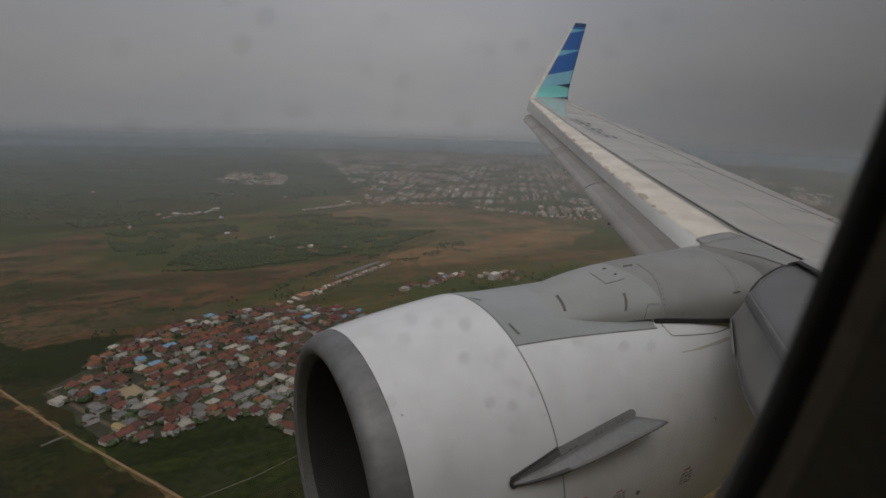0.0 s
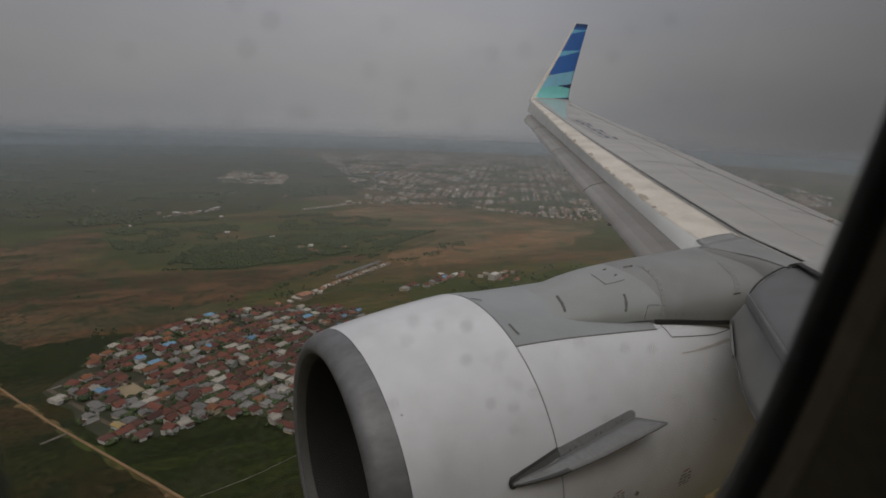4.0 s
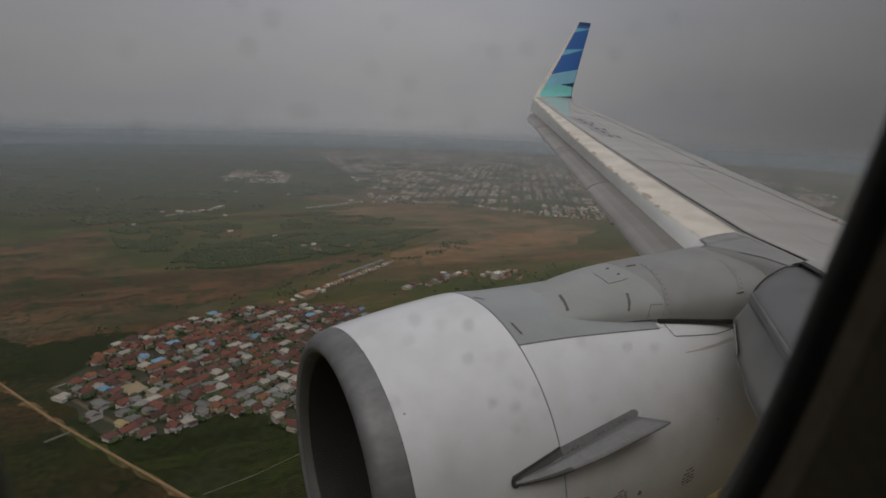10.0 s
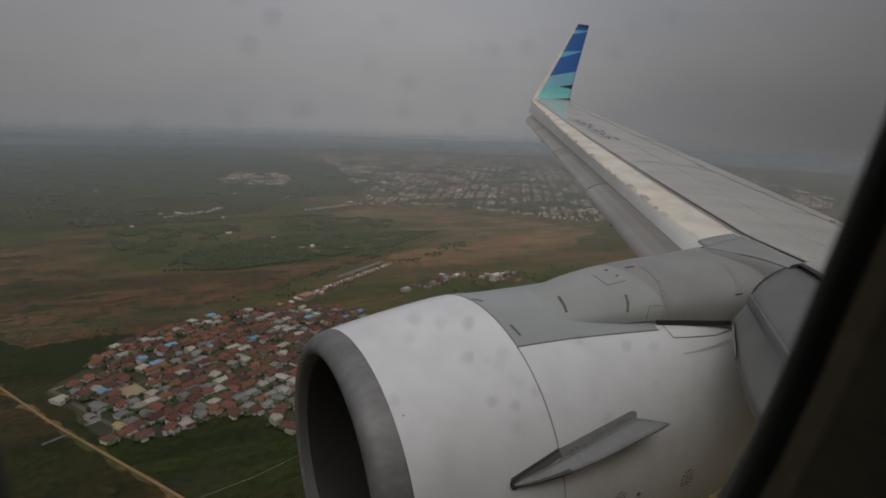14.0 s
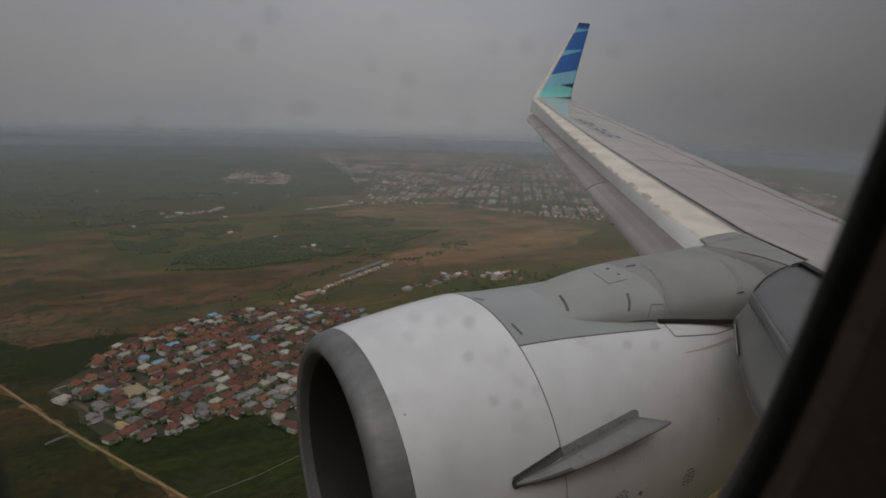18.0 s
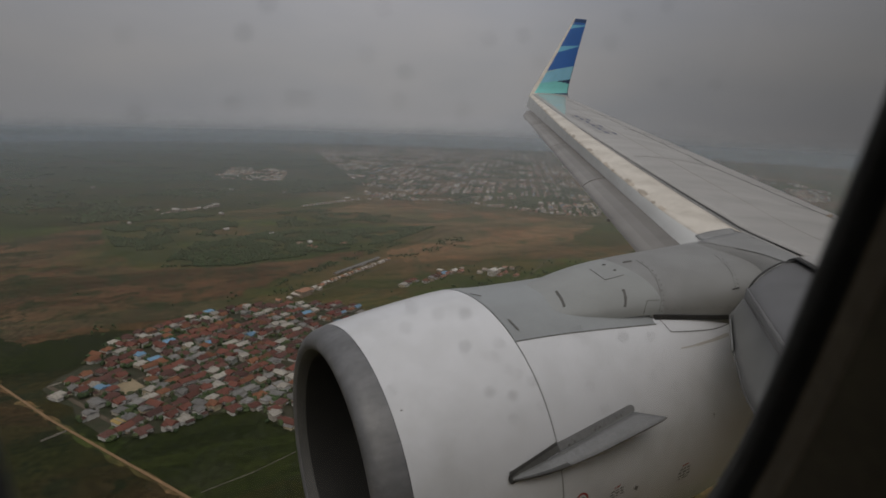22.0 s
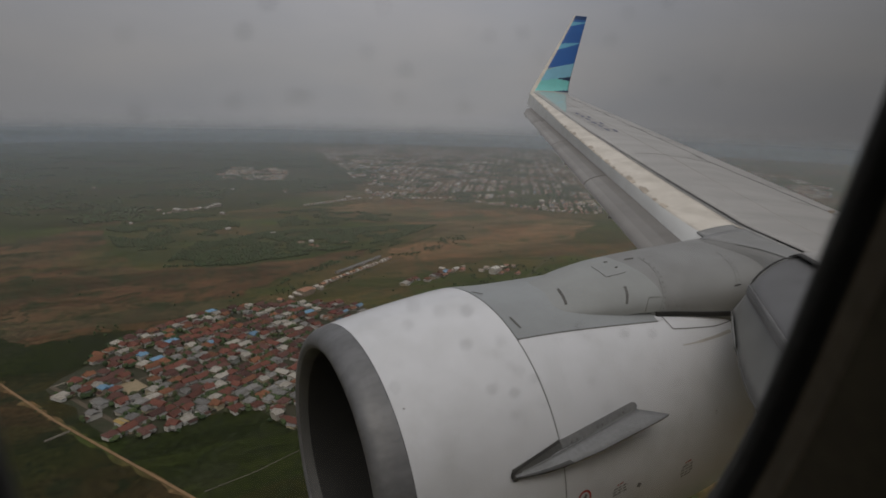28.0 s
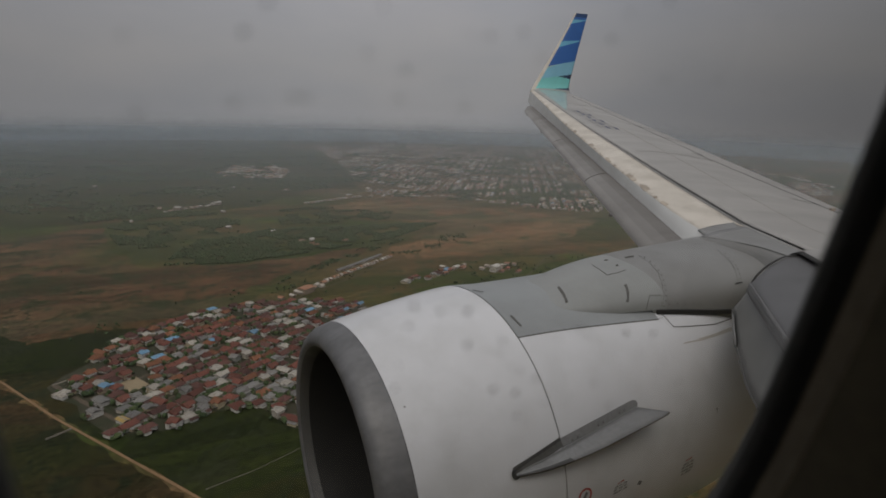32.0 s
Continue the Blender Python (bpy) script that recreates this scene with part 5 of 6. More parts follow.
def house_parts(parent, w, d, h, pitch, hip, roof, wing=0.0):
    """One small house: walls, openings, overhanging roof, a porch."""
    V, F = [], []
    def add(vs, fs):
        o = len(V)
        V.extend(vs)
        F.extend(tuple(i + o for i in f) for f in fs)
    def block(x0, y0, x1, y1, zt):
        add([(x, y, z) for z in (0, zt) for y in (y0, y1) for x in (x0, x1)], [(0, 1, 5, 4), (2, 6, 7, 3), (0, 4, 6, 2), (1, 3, 7, 5), (4, 5, 7, 6)])
    block(-w / 2, -d / 2, w / 2, d / 2, h)
    if wing:
        block(-w / 2, -d / 2 - wing, -w / 2 + w * 0.45, -d / 2 + 0.1, h * 0.92)
    if not hip:
        add([(-w / 2, -d / 2, h), (-w / 2, d / 2, h), (-w / 2, 0, h + pitch)], [(0, 2, 1)])
        add([(w / 2, -d / 2, h), (w / 2, d / 2, h), (w / 2, 0, h + pitch)], [(0, 1, 2)])
    walls = part("walls", mesh(V, F, WALLS), parent)
    R, RF = [], []
    def roof_block(x0, y0, x1, y1, z, pk, hp, turned=False):
        o = len(R)
        e, t = 0.7, 0.18
        x0, y0, x1, y1 = x0 - e, y0 - e, x1 + e, y1 + e
        lx, ly = x1 - x0, y1 - y0
        ins = min(lx, ly) / 2 * (0.9 if hp else 0.0)
        if turned:
            ridge = [((x0 + x1) / 2, y0 + ins, z + pk), ((x0 + x1) / 2, y1 - ins, z + pk)]
        else:
            ridge = [(x0 + ins, (y0 + y1) / 2, z + pk), (x1 - ins, (y0 + y1) / 2, z + pk)]
        R.extend([(x0, y0, z), (x1, y0, z), (x1, y1, z), (x0, y1, z)] + ridge + [(x0, y0, z - t), (x1, y0, z - t), (x1, y1, z - t), (x0, y1, z - t)])
        top = [(0, 1, 5, 4), (2, 3, 4, 5), (3, 0, 4), (1, 2, 5)] if not turned else [(1, 2, 5, 4), (3, 0, 4, 5), (0, 1, 4), (2, 3, 5)]
        RF.extend(tuple(i + o for i in f) for f in top + [(6, 7, 1, 0), (7, 8, 2, 1), (8, 9, 3, 2), (9, 6, 0, 3), (9, 8, 7, 6)])
    roof_block(-w / 2, -d / 2, w / 2, d / 2, h, pitch, hip)
    if wing:
        roof_block(-w / 2, -d / 2 - wing, -w / 2 + w * 0.45, 0, h * 0.92, pitch * 0.7, hip, True)
    part("roof", mesh(R, RF, roof), parent)
    part("porch_roof", box_mesh(-w * 0.06, -d / 2 - 3.0, 2.5, w * 0.46, -d / 2 - 0.72, 2.62, ROOFZINC), parent)
    part("annex", box_mesh(-w * 0.42, d / 2, 0, w * 0.16, d / 2 + 3.4, 2.7, WALLS), parent)
    part("annex_roof", mesh([(-w * 0.46, d / 2, 3.4), (w * 0.20, d / 2, 3.4), (w * 0.20, d / 2 + 3.9, 2.7), (-w * 0.46, d / 2 + 3.9, 2.7), (-w * 0.46, d / 2, 3.2), (w * 0.20, d / 2, 3.2), (w * 0.20, d / 2 + 3.9, 2.5), (-w * 0.46, d / 2 + 3.9, 2.5)], [(0, 1, 2, 3), (7, 6, 5, 4), (0, 3, 7, 4), (1, 5, 6, 2), (3, 2, 6, 7)], ROOFDARK if wing else ROOFZINC), parent, "low sheet lean-to roof")
    part("door", box_mesh(w * 0.18, -d / 2 - 0.06, 0, w * 0.18 + 1.1, -d / 2 + 0.02, 2.1, DOORDARK), walls)
    part("window", box_mesh(-w * 0.32 if not wing else w * 0.32, -d / 2 - 0.05, 0.9, (-w * 0.32 if not wing else w * 0.32) + 1.6, -d / 2 + 0.02, 2.1, DOORDARK), walls)


ROOF_KINDS = ((ROOFRED, "red tile", 5), (ROOFDARK, "maroon tile", 4.6), (ROOFZINC, "grey zinc", 3.6), (ROOFPALE, "pale sheet", 3.2), (ROOFORANGE, "orange tile", 2.4), (ROOFBLUE, "blue sheet", 0.6))
MODELS = []


def house_models():
    rng = random.Random(21)
    for mat, word, weight in ROOF_KINDS:
        for w, d, hip, wing in ((10.5, 8.8, True, 0.0), (14.5, 8.8, False, 0.0), (12.4, 8.4, True, 4.0), (8.8, 7.6, False, 2.8)):
            MODELS.append((mat, word, weight, w + rng.uniform(-0.6, 0.6), d + rng.uniform(-0.5, 0.5), hip, wing, []))


def put_house(x, y, turn, group, rng, scale=1.0, only=None, z=0.0):
    pool = [m for m in MODELS if only is None or m[1] in only]
    mdl = rng.choices(pool, [m[2] for m in pool])[0]
    mat, word, weight, w, d, hip, wing, made = mdl
    where = Matrix.Translation((x, y, z)) @ Matrix.Rotation(radians(turn), 4, "Z")
    if not made:
        ob = thing("house", where, "small %s house with a %s %s roof" % ("two-storey" if wing and w < 11 else "single-storey", word, "hipped" if hip else "gabled"), "house", group)
        house_parts(ob, w, d, 6.0 if wing and w < 11 else 3.9, 2.8 if "tile" in word else 1.5, hip, mat, wing)
        made.append(ob)
        return ob
    ob = copy_thing(made[0], where)
    ob["group"] = group
    return ob


def village(poly, row, step, group, seed, keep=0.93, turn=STREET, jitter=2.0, only=None, limit=999, hidden=9999, clear=()):
    rng = random.Random(seed)
    a = radians(turn)
    ex, ey = Vector((math.cos(a), math.sin(a))), Vector((math.sin(a), -math.cos(a)))
    o = Vector(poly[0])
    n = 0
    spots = []
    for i in range(-60, 61):
        off = rng.uniform(0, step)
        lane = (i // 2) * (2 * row + 5.5) + (i % 2) * row
        for j in range(-60, 61):
            p = o + ey * lane + ex * (j * step + off)
            if not inside(p, poly) or rng.random() > keep or n >= limit or p.x > 0.20 * p.y + hidden or any(inside(p, c) for c in clear):
                continue
            p += Vector((rng.uniform(-jitter, jitter), rng.uniform(-jitter, jitter)))
            face = turn + (180 if i % 2 else 0) + rng.choice((0, 0, 0, 90)) + rng.uniform(-11, 11)
            put_house(p.x, p.y, face, group, rng, only=only)
            spots.append((p.x, p.y))
            n += 1
    return spots


def clump(V, F, x, y, z0, r, h, rng, base):
    """One uneven tree crown, low on triangles."""
    o = len(V)
    for bx, by, bz in base:
        k = rng.uniform(0.72, 1.22)
        V.append((x + bx * r * k, y + by * r * k, z0 + h * 0.55 + bz * h * 0.5 * k))
    return o


def blob_base():
    bm = bmesh.new()
    bmesh.ops.create_icosphere(bm, subdivisions=2, radius=1.0)
    V = [tuple(v.co) for v in bm.verts]
    F = [tuple(v.index for v in f.verts) for f in bm.faces]
    bm.free()
    bm = bmesh.new()
    bmesh.ops.create_icosphere(bm, subdivisions=1, radius=1.0)
    V1 = [tuple(v.co) for v in bm.verts]
    F1 = [tuple(v.index for v in f.verts) for f in bm.faces]
    bm.free()
    return (V, F), (V1, F1)


FINE, COARSE = blob_base()


def woods(name, spots, rmin, rmax, hmin, hmax, label, seed, fine=True, category="trees"):
    rng = random.Random(seed)
    base, faces = FINE if fine else COARSE
    V, F = [], []
    for x, y in spots:
        r, h = rng.uniform(rmin, rmax), rng.uniform(hmin, hmax)
        for s in range(rng.choice((2, 3)) if fine else 1):
            dx, dy = (rng.uniform(-0.6, 0.6) * r, rng.uniform(-0.6, 0.6) * r) if s else (0, 0)
            k = 1.0 if s == 0 else rng.uniform(0.5, 0.8)
            o = clump(V, F, x + dx, y + dy, h * 0.1 * s, r * k, h * k, rng, base)
            F.extend((a + o, b2 + o, c + o) for a, b2, c in faces)
    if V:
        tagged(new(name, mesh(V, F, LEAVES)), label, category, kind="stuff")


def scatter(poly, step, seed, keep=1.0, mask=0.0, size=90.0):
    rng = random.Random(seed)
    xs, ys = [p[0] for p in poly], [p[1] for p in poly]
    out = []
    y = min(ys)
    while y < max(ys):
        x = min(xs)
        while x < max(xs):
            p = (x + rng.uniform(-0.5, 0.5) * step, y + rng.uniform(-0.5, 0.5) * step)
            k = (noise.noise((p[0] / size, p[1] / size, seed)) + 0.35 * noise.noise((p[0] / size * 4, p[1] / size * 4, seed)) - mask) / 0.22
            if rng.random() < keep * min(k, 1.0) and inside(p, poly):
                out.append(p)
            x += step
        y += step
    return out


def town(name, poly, row, step, turn, seed, label, mats, keep=0.85, mask=-0.15, size=160.0, big=0.03, wide=(7, 12), beyond=None, skew=1.0):
    """Far rows of houses, too many to count: walls and gabled roofs in one mesh."""
    rng = random.Random(seed)
    a = radians(turn)
    V, F, S = [], [], []
    xs, ys = [p[0] for p in poly], [p[1] for p in poly]
    cx, cy = sum(xs) / len(xs), sum(ys) / len(ys)
    reach = max(max(xs) - min(xs), max(ys) - min(ys)) * 0.75
    ni, nj = int(reach / row), int(reach / step)
    for i in range(-ni, ni + 1):
        for j in range(-nj, nj + 1):
            u, v = j * step + rng.uniform(-4, 4) * skew, i * row + (6 if i % 2 else 0) + rng.uniform(-2.5, 2.5) * skew
            x, y = cx + u * math.cos(a) - v * math.sin(a), cy + u * math.sin(a) + v * math.cos(a)
            if beyond is not None and x < 0.20 * y + beyond:
                continue
            if not inside((x, y), poly) or rng.random() > keep or noise.noise((x / size, y / size, seed)) < mask:
                continue
            w, d, h = rng.uniform(*wide), rng.uniform(6, 9), 3.2
            if rng.random() < big:
                w, d, h = rng.uniform(14, 26), rng.uniform(10, 16), rng.uniform(6, 12)
            cell = noise.noise((x / 210, y / 210, seed + 5.0))
            t = a + (math.pi / 2 if cell > 0.12 else 0.0) * skew + rng.uniform(-0.15, 0.15) * skew
            c, s = math.cos(t), math.sin(t)
            o = len(V)
            for z in (0, h):
                for px, py in ((-w / 2, -d / 2), (w / 2, -d / 2), (w / 2, d / 2), (-w / 2, d / 2)):
                    V.append((x + px * c - py * s, y + px * s + py * c, z))
            F += [(o, o + 1, o + 5, o + 4), (o + 1, o + 2, o + 6, o + 5), (o + 2, o + 3, o + 7, o + 6), (o + 3, o, o + 4, o + 7)]
            S += [1] * 4
            o = len(V)
            pk = rng.uniform(1.4, 2.4)
            for px, py, z in ((-w / 2 - .6, -d / 2 - .6, h - .1), (w / 2 + .6, -d / 2 - .6, h - .1), (w / 2 + .6, d / 2 + .6, h - .1), (-w / 2 - .6, d / 2 + .6, h - .1), (-w / 2 - .6, 0, h + pk), (w / 2 + .6, 0, h + pk)):
                V.append((x + px * c - py * s, y + px * s + py * c, z))
            F += [(o, o + 1, o + 5, o + 4), (o + 2, o + 3, o + 4, o + 5), (o + 3, o, o + 4), (o + 1, o + 2, o + 5)]
            S += [0] * 4
    tagged(new(name, mesh(V, F, mats, S)), label, "town", kind="stuff")


house_models()
VILLAGE = [(-116, 640), (-100, 662), (-80, 692), (-66, 735), (-43, 765), (0, 795), (52, 822), (120, 822), (216, 800), (250, 760), (228, 691), (184, 580), (150, 560), (110, 470), (84, 472), (71, 522), (28, 531), (-9, 512), (-52, 514)]
patch("village_ground", VILLAGE, LANE, 0.16, "trodden earth and lanes between the houses", "ground", ragged=4, seed=30)
COURT = [(-62, 622), (-38, 643), (-20, 610), (-42, 591)]
LANE_CLEAR = [(-114, 648), (-62, 680), (-58, 669), (-110, 638)]
EDGE_CLEAR = [(-116, 640), (-52, 534), (-43, 541), (-106, 646)]
spots = village(VILLAGE, 12.6, 14.2, "houses of the village", 41, keep=0.95, limit=290, hidden=28, jitter=2.2, clear=(COURT, LANE_CLEAR, EDGE_CLEAR))
town("village_back", VILLAGE, 13.5, 14.5, STREET, 48, "more village houses behind the near ones", [VILLAGEROOFS, FARWALLS], keep=0.9, mask=-1, wide=(8, 13), beyond=30)
strip("lane", [(-112, 642), (-61, 674), (-30, 694)], 2.4, PALESOIL, 0.24, "pale walled lane into the village", "lane")
strip("lane", [(-111, 643), (-80, 592), (-47, 538)], 4.4, STREETEARTH, 0.24, "narrow village lane", "lane")
strip("lane", [(-76, 598), (-20, 640), (100, 725), (190, 790)], 3.2, STREETEARTH, 0.24, "narrow village lane", "lane")
strip("lane", [(-48, 545), (60, 620), (150, 682)], 3.2, STREETEARTH, 0.24, "narrow village lane", "lane")
patch("sports_court", [(-56, 620), (-39, 634), (-26, 609), (-43, 598)], COURTSOIL, 0.26, "pale bare sports court in the village", "court", ragged=0.6, seed=33)
rng = random.Random(52)
put_house(-64, 611, STREET + 90, "houses of the village", rng, only=("blue sheet",))
put_house(40, 700, STREET, "houses of the village", rng, only=("blue sheet",))
woods("lone_trees", scatter([(-330, 1400), (500, 1500), (900, 1300), (700, 950), (340, 880), (-120, 700), (-330, 700)], 22, 88, 0.07, 0.05, 120), 0.9, 2.3, 1.5, 4, "lone trees and scrub in the fields", 90)
BLUEROOFS = palette("blue_works_roofs", ((0.22, 0.33, 0.42), (0.30, 0.36, 0.40), (0.18, 0.28, 0.38)), 0.7)
ROWROOFS = palette("row_house_roofs", ((0.50, 0.44, 0.37), (0.40, 0.20, 0.12), (0.55, 0.50, 0.44), (0.34, 0.27, 0.22), (0.46, 0.30, 0.20)), 0.85)
town("row_houses", [(222, 884), (216, 894), (378, 1024), (385, 1014)], 30, 9.5, 37.5, 42, "row of narrow pale houses along a track", [ROWROOFS, PALEROOFS], keep=0.88, mask=-1, wide=(3.4, 4.6), skew=0.0)
town("row_houses", [(262, 940), (254, 950), (356, 1030), (362, 1020)], 30, 9, 37.5, 49, "second row of narrow grey houses", [ROOFZINC, FARWALLS], keep=0.95, mask=-1, wide=(7, 8), skew=0.0)
town("track_houses", [(128, 838), (140, 822), (232, 884), (222, 902)], 15, 15, 37.5, 50, "loose houses where the track meets the village", [ROWROOFS, FARWALLS], keep=0.7, mask=-1, wide=(7, 11))
strip("track", [(150, 820), (235, 878), (395, 1004)], 1.6, STREETEARTH, 0.24, "dirt track past the row houses", "path")
village([(312, 842), (330, 830), (455, 890), (445, 910)], 12, 14, "houses in the meadow", 43, keep=0.7)
MIXED = [FARROOFS, FARWALLS]
town("plot_houses", [(-477, 523), (-454, 554), (-348, 587), (-278, 496), (-332, 429), (-390, 414), (-454, 420)], 16, 17, STREET, 44, "loose rows of houses by the plots", MIXED, keep=0.62, mask=-1)
town("palm_houses", [(-1170, 560), (-1020, 560), (-1010, 380), (-1170, 380)], 28, 34, 80, 45, "scattered houses by the winding road", MIXED, keep=0.6, mask=-1)
town("terrace_houses", [(-985, 410), (-985, 426), (-840, 446), (-790, 456), (-785, 440), (-840, 430)], 15, 9, 8, 46, "terrace of small dark-roofed houses", MIXED, keep=0.95, mask=-1, wide=(7, 8))
town("yard_houses", [(500, 690), (640, 655), (700, 740), (640, 790), (540, 760)], 15, 17, STREET, 47, "crowded houses behind the sheds", MIXED, keep=0.8, mask=-1)

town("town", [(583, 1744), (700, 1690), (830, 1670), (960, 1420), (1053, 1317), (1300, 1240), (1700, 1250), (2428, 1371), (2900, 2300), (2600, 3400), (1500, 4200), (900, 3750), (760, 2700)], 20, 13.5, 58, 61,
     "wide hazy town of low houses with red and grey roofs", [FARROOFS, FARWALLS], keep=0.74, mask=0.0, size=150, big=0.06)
town("town_edge", [(575, 1752), (830, 1688), (960, 1436), (1060, 1330), (1050, 1310), (945, 1420), (820, 1668), (570, 1732)], 12, 15, -40, 66, "line of pale houses along the edge of the town", [FARROOFS, FARWALLS], keep=0.6, mask=-1, wide=(5, 9))
town("housing_estate", [(190, 2440), (215, 2320), (409, 2244), (500, 2540), (440, 2700), (317, 2757)], 24, 15, 30, 62, "far estate of brown and pale houses", [ROWROOFS, FARWALLS], keep=0.8, mask=-0.25, size=70)
town("factory_roofs", [(884, 2821), (1056, 2807), (867, 2372), (744, 2454)], 46, 60, 58, 90, "hazy blue-roofed works at the back of the town", [BLUEROOFS, FARWALLS], keep=0.6, mask=-1, wide=(22, 40))
town("housing_row", [(350, 1660), (360, 1645), (556, 1738), (549, 1760)], 30, 11.5, 25, 63, "row of pale houses at the edge of a field", [PALEROOFS, FARWALLS], keep=0.95, mask=-1, wide=(4.5, 6), skew=0.0)
town("farm_cluster", [(118, 1315), (122, 1418), (173, 1440), (215, 1300), (201, 1270)], 30, 26, 20, 67, "loose cluster of pale farmhouses by the wood", [PALEROOFS, FARWALLS], keep=0.55, mask=-1)
town("farm_row", [(4, 1606), (2, 1626), (148, 1742), (156, 1722)], 14, 16, 38, 68, "thin row of pale houses along a far track", [PALEROOFS, FARWALLS], keep=0.8, mask=-1)
town("wood_houses", [(205, 1150), (209, 1200), (374, 1196), (342, 1122)], 26, 24, 20, 69, "scattered houses at the edge of the wood", MIXED, keep=0.45, mask=-1)
town("meadow_houses", [(416, 868), (434, 922), (488, 916), (455, 860)], 15, 15, STREET, 70, "small cluster of houses in the meadow", MIXED, keep=0.7, mask=-1)
town("meadow_houses", [(483, 853), (502, 900), (585, 886), (548, 836)], 17, 19, STREET, 71, "loose houses under trees in the meadow", MIXED, keep=0.55, mask=-1)
strip("track", [(540, 806), (590, 850), (640, 895), (715, 957)], 1.8, STREETEARTH, 0.24, "pale footpath through the meadow", "path")
town("scattered_farms", [(-900, 1500), (300, 1500), (500, 2600), (-600, 3200), (-1500, 2200)], 130, 110, 20, 64, "lone farmhouses among far fields", [PALEROOFS, FARWALLS], keep=0.35, mask=0.0, size=300)

# trees
rng = random.Random(77)
woods("village_trees", [(x + 8.2 * math.cos(g), y + 8.2 * math.sin(g)) for x, y in spots for g in (rng.uniform(0, 6.28) for _ in range(5)) if rng.random() < 0.68], 1.3, 3.4, 3.0, 6.0, "garden trees between the village houses", 71)
WOOD_A = [(-122, 1505), (47, 1642), (169, 1502), (136, 1275), (31, 1215), (-80, 1224), (-101, 1344)]
WOOD_B = [(-10, 1080), (31, 1215), (208, 1327), (411, 1311), (600, 1285), (438, 1157), (254, 1093), (107, 1055)]
BELT = [(241, 1372), (261, 1562), (373, 1599), (552, 1462), (499, 1360)]
woods("woodland", scatter(WOOD_A, 3.6, 72, 0.95, -0.06, 70) + scatter(WOOD_B, 3.3, 75, 0.95, -0.26, 45) + scatter(BELT, 4.0, 76, 0.85, -0.06, 50), 1.4, 2.9, 2.0, 5.5, "belts of dark green woodland among the fields", 73, fine=False)
woods("hedge_trees", scatter([(150, 905), (165, 930), (300, 1060), (440, 1160), (455, 1135), (320, 1030)], 4.5, 77, 0.8, -0.05, 35) + scatter([(380, 1040), (560, 1160), (640, 1150), (520, 1060), (420, 1010)], 5.5, 74, 0.7, 0.0, 40) + scatter([(-120, 712), (-60, 790), (100, 850), (240, 830), (330, 900), (300, 930), (60, 890), (-110, 800)], 8, 75, 0.5, 0.08, 50) + scatter([(300, 820), (480, 900), (640, 900), (760, 940), (700, 820), (560, 760), (400, 780)], 8, 76, 0.6, 0.02, 45),
      0.9, 2.6, 2, 5, "loose hedges and shade trees round the fields", 78, fine=False)
FARWOOD = [(-2200, 1500), (-500, 1480), (150, 1580), (380, 1900), (560, 1960), (760, 2200), (800, 2900), (700, 4300), (-600, 4800), (-2600, 4000)]
patch("wood_floor", FARWOOD, WOODFLOOR, 0.1, "dark scrub under the far woodland", "ground", ragged=40, step=60, seed=37)
woods("far_woodland", scatter(FARWOOD, 11, 79, 0.85, 0.06, 190), 3.5, 7.5, 3.0, 6.5, "dark far woodland fading into haze", 80, fine=False)
woods("west_woods", scatter([(-954, 1066), (-763, 1088), (-522, 971), (-365, 815), (-344, 680), (-418, 600), (-548, 629), (-626, 498), (-813, 525), (-1000, 470), (-1048, 730), (-1119, 948)], 12, 81, 0.9, -0.4), 5, 8, 7, 12, "thick palm and rubber tree plantation", 82)
woods("town_trees", scatter([(600, 1760), (1053, 1330), (2300, 1400), (2500, 3200), (1000, 3600)], 13, 83, 0.9, 0.08, 120), 3.5, 8, 4, 7, "tree belts between the blocks of the town", 84, fine=False)


# ---------------------------------------------------------------- works, hotel and lots along the flight line
def shed(x, y, turn, w, d, h, roof, label, group, name="warehouse", category="warehouse"):
    """A long gabled shed: walls, roof slopes, ridge cap, end doors."""
    ob = thing(name, Matrix.Translation((x, y, 0)) @ Matrix.Rotation(radians(turn), 4, "Z"), label, category, group)
    V = [(sx * w / 2, sy * d / 2, z) for z in (0, h) for sy in (-1, 1) for sx in (-1, 1)] + [(-w / 2, 0, h + d * 0.16), (w / 2, 0, h + d * 0.16)]
    part("walls", mesh(V, [(0, 1, 5, 4), (3, 2, 6, 7), (2, 0, 4, 8, 6), (1, 3, 7, 9, 5)], WALLS), ob)
    rk = h + d * 0.16
    for s in (-1, 1):
        rows = [[(lerp(-w / 2 - 0.8, w / 2 + 0.8, i / 12), s * (d / 2 + 0.8) * t, lerp(rk, h - 0.2, t) + 0.25) for t in (0.02, 0.5, 1.0)] for i in range(13)]
        part("roof_slope", grid_mesh(rows, roof, smooth=False, thick=0.15, flip=s > 0), ob)
    part("ridge_cap", box_mesh(-w / 2 - 0.8, -0.5, rk + 0.2, w / 2 + 0.8, 0.5, rk + 0.42, ROOFPALE), ob)
    part("door", box_mesh(-w / 2 - 0.1, -2.2, 0, -w / 2 + 0.02, 2.2, 4.2, DOORDARK), ob)
    return ob


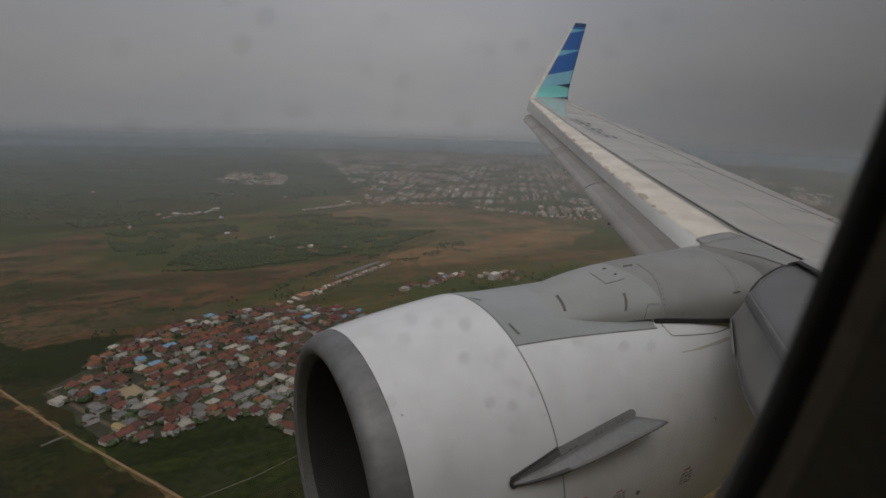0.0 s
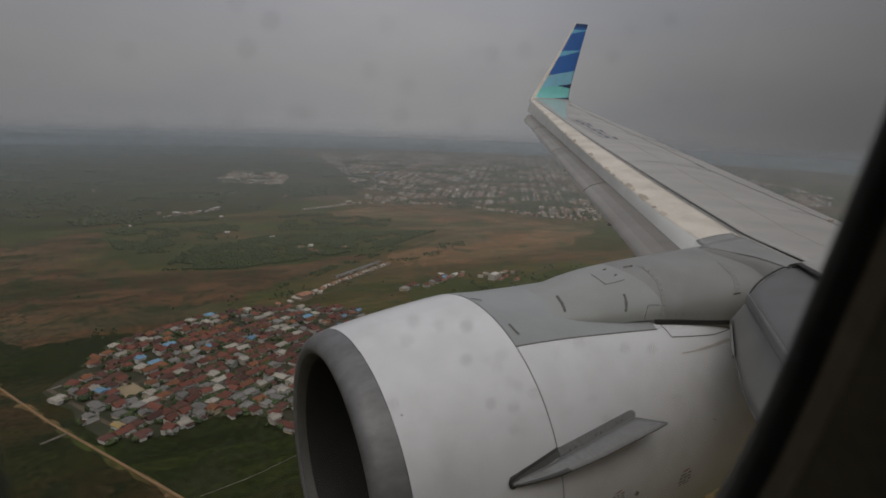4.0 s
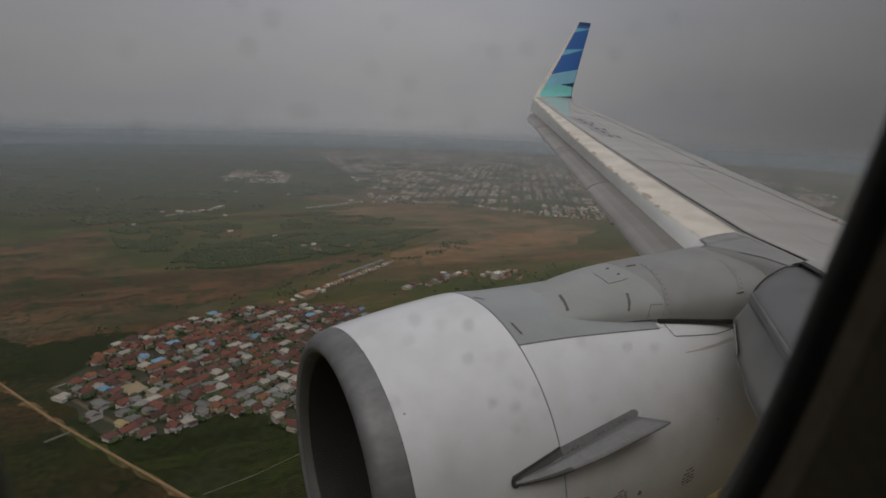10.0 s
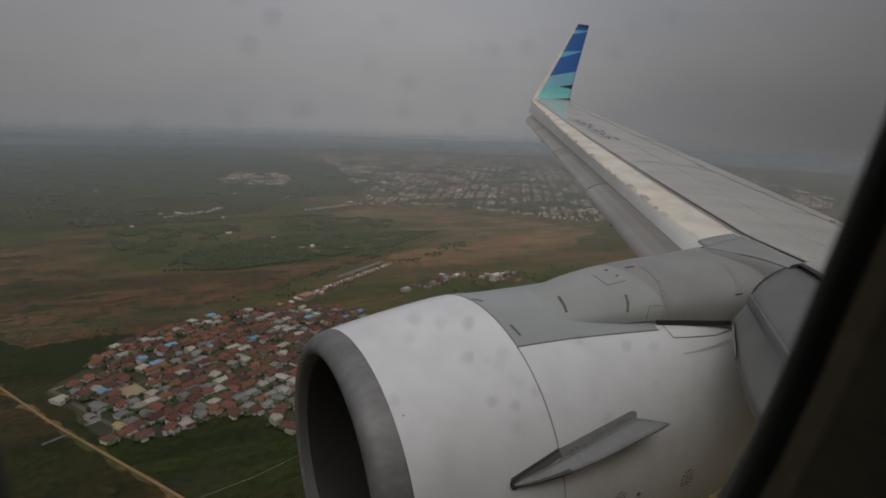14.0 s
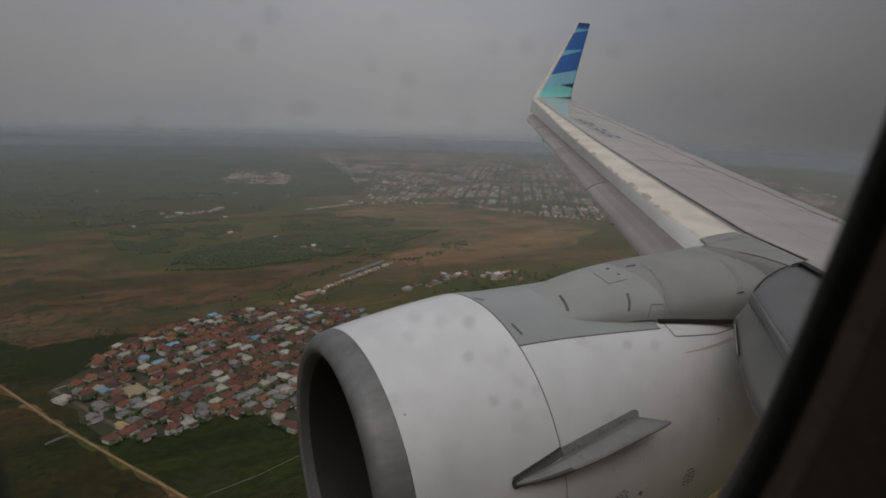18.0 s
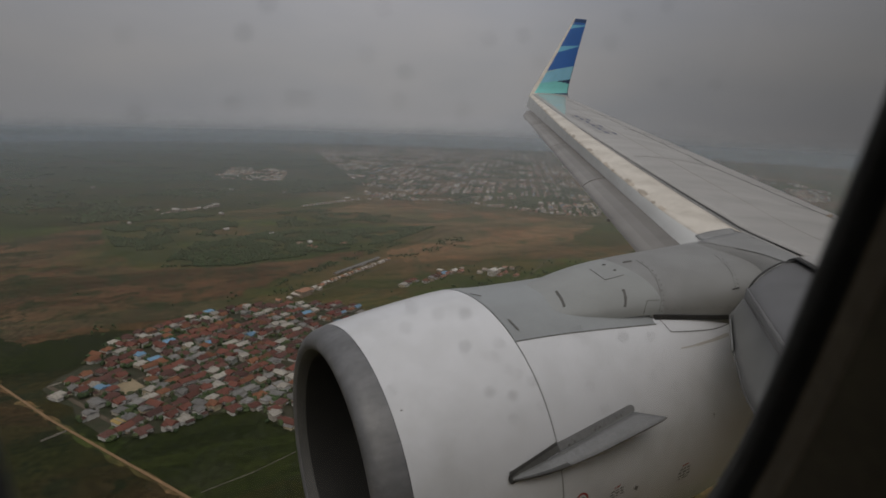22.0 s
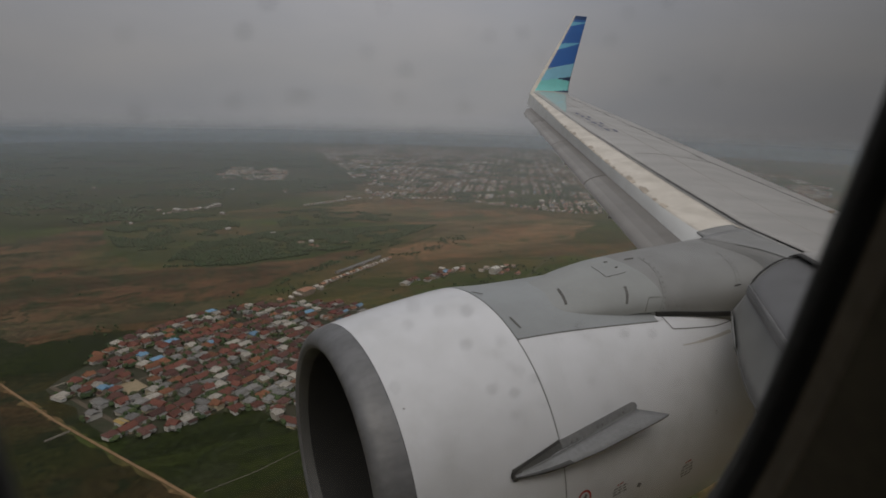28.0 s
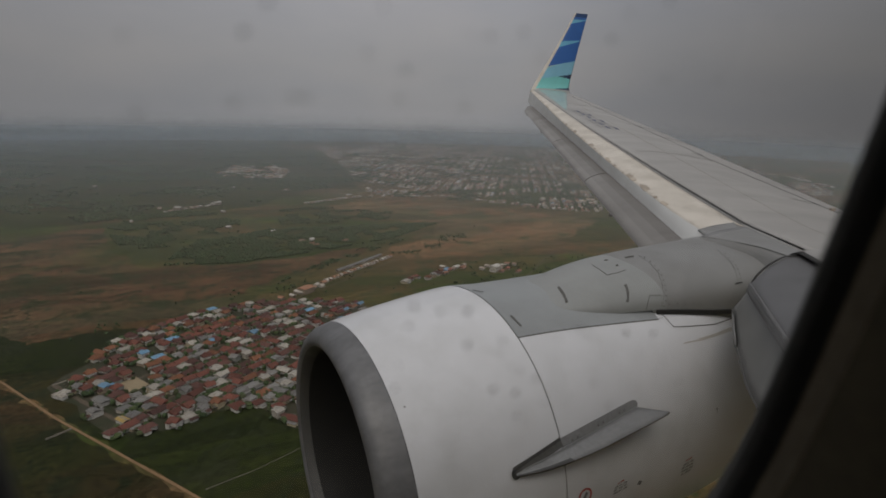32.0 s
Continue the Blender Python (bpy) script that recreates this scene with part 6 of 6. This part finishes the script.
for k, (x, y, w) in enumerate(((556, 540, 118), (584, 545, 122), (604, 540, 116), (636, 535, 112))):
    shed(x, y, -76 + 2 * k, w, 17, 6.5, ROOFPALE if k % 2 == 0 else ROOFZINC, "long grey sheet-roofed warehouse in a row", "warehouses")
shed(575, 655, 12, 150, 16, 6, ROOFPALE, "long pale sheet-roofed shed along the yard", "warehouses")
shed(640, 640, 14, 70, 14, 6, ROOFPALE, "short pale sheet-roofed shed beside the yard", "warehouses")
shed(430, 470, -70, 80, 18, 6, ROOFZINC, "lone grey warehouse on the meadow", "warehouses")
shed(465, 480, -70, 84, 18, 6, ROOFPALE, "lone pale warehouse on the meadow", "warehouses")
shed(-46, 537, STREET + 90, 11, 6, 4.5, ROOFYELLOW, "small yellow-painted hall at the village edge", "", "hall", "hall")
shed(842, 641, -68, 58, 34, 8, ROOFRED, "market hall with a big red roof", "market halls")


def hotel(x, y, turn):
    ob = thing("hotel", Matrix.Translation((x, y, 0)) @ Matrix.Rotation(radians(turn), 4, "Z"), "white five-storey hotel block with rows of windows", "hotel")
    w, d, h = 58.0, 18.0, 19.0
    wall = part("walls", box_mesh(-w / 2, -d / 2, 0, w / 2, d / 2, h, HOTELWHITE), ob)
    part("roof", box_mesh(-w / 2 - 0.6, -d / 2 - 0.6, h, w / 2 + 0.6, d / 2 + 0.6, h + 0.8, ROOFPALE), ob)
    part("porch", box_mesh(-7, -d / 2 - 5, 0, 7, -d / 2, 4.5, HOTELWHITE), ob)
    part("gable", box_mesh(-8, -d / 2 - 0.8, 0, 8, -d / 2, h + 3.0, HOTELWHITE), ob)
    pane_me = box_mesh(-0.9, -0.08, -1.0, 0.9, 0.05, 1.0, DOORDARK)
    for f in range(5):
        for c in range(14):
            xx = -w / 2 + 2.6 + c * (w - 5.2) / 13
            if abs(xx) < 8:
                continue
            b2 = part("window", pane_me, wall)
            b2.location = (xx, -d / 2 - 0.02, 2.2 + f * 3.7)


hotel(1258, 880, -20)
patch("bare_lot", [(656, 641), (709, 700), (805, 712), (905, 880), (930, 880), (911, 679), (817, 613), (665, 616)], REDSOIL, 0.18, "red bare soil lot being graded", "lot", ragged=4, seed=34)
patch("bare_lot", [(260, 653), (321, 546), (267, 535), (223, 634)], REDSOIL, 0.18, "walled red soil building lot", "lot", ragged=2, seed=35)
strip("boundary_wall", [(223, 634), (260, 653), (321, 546)], 0.5, PALESOIL, 2.2, "pale boundary wall round the red lot", "wall")
patch("gravel_yard", [(670, 600), (700, 610), (735, 520), (700, 490)], PALESOIL, 0.18, "pale gravel yard beside the sheds", "lot", ragged=3, seed=36)
strip("road", [(1122, 1190), (1336, 1171), (1358, 1012), (1180, 1030), (1122, 1190)], 5.0, PALESOIL, 0.2, "pale track round the hotel fields")
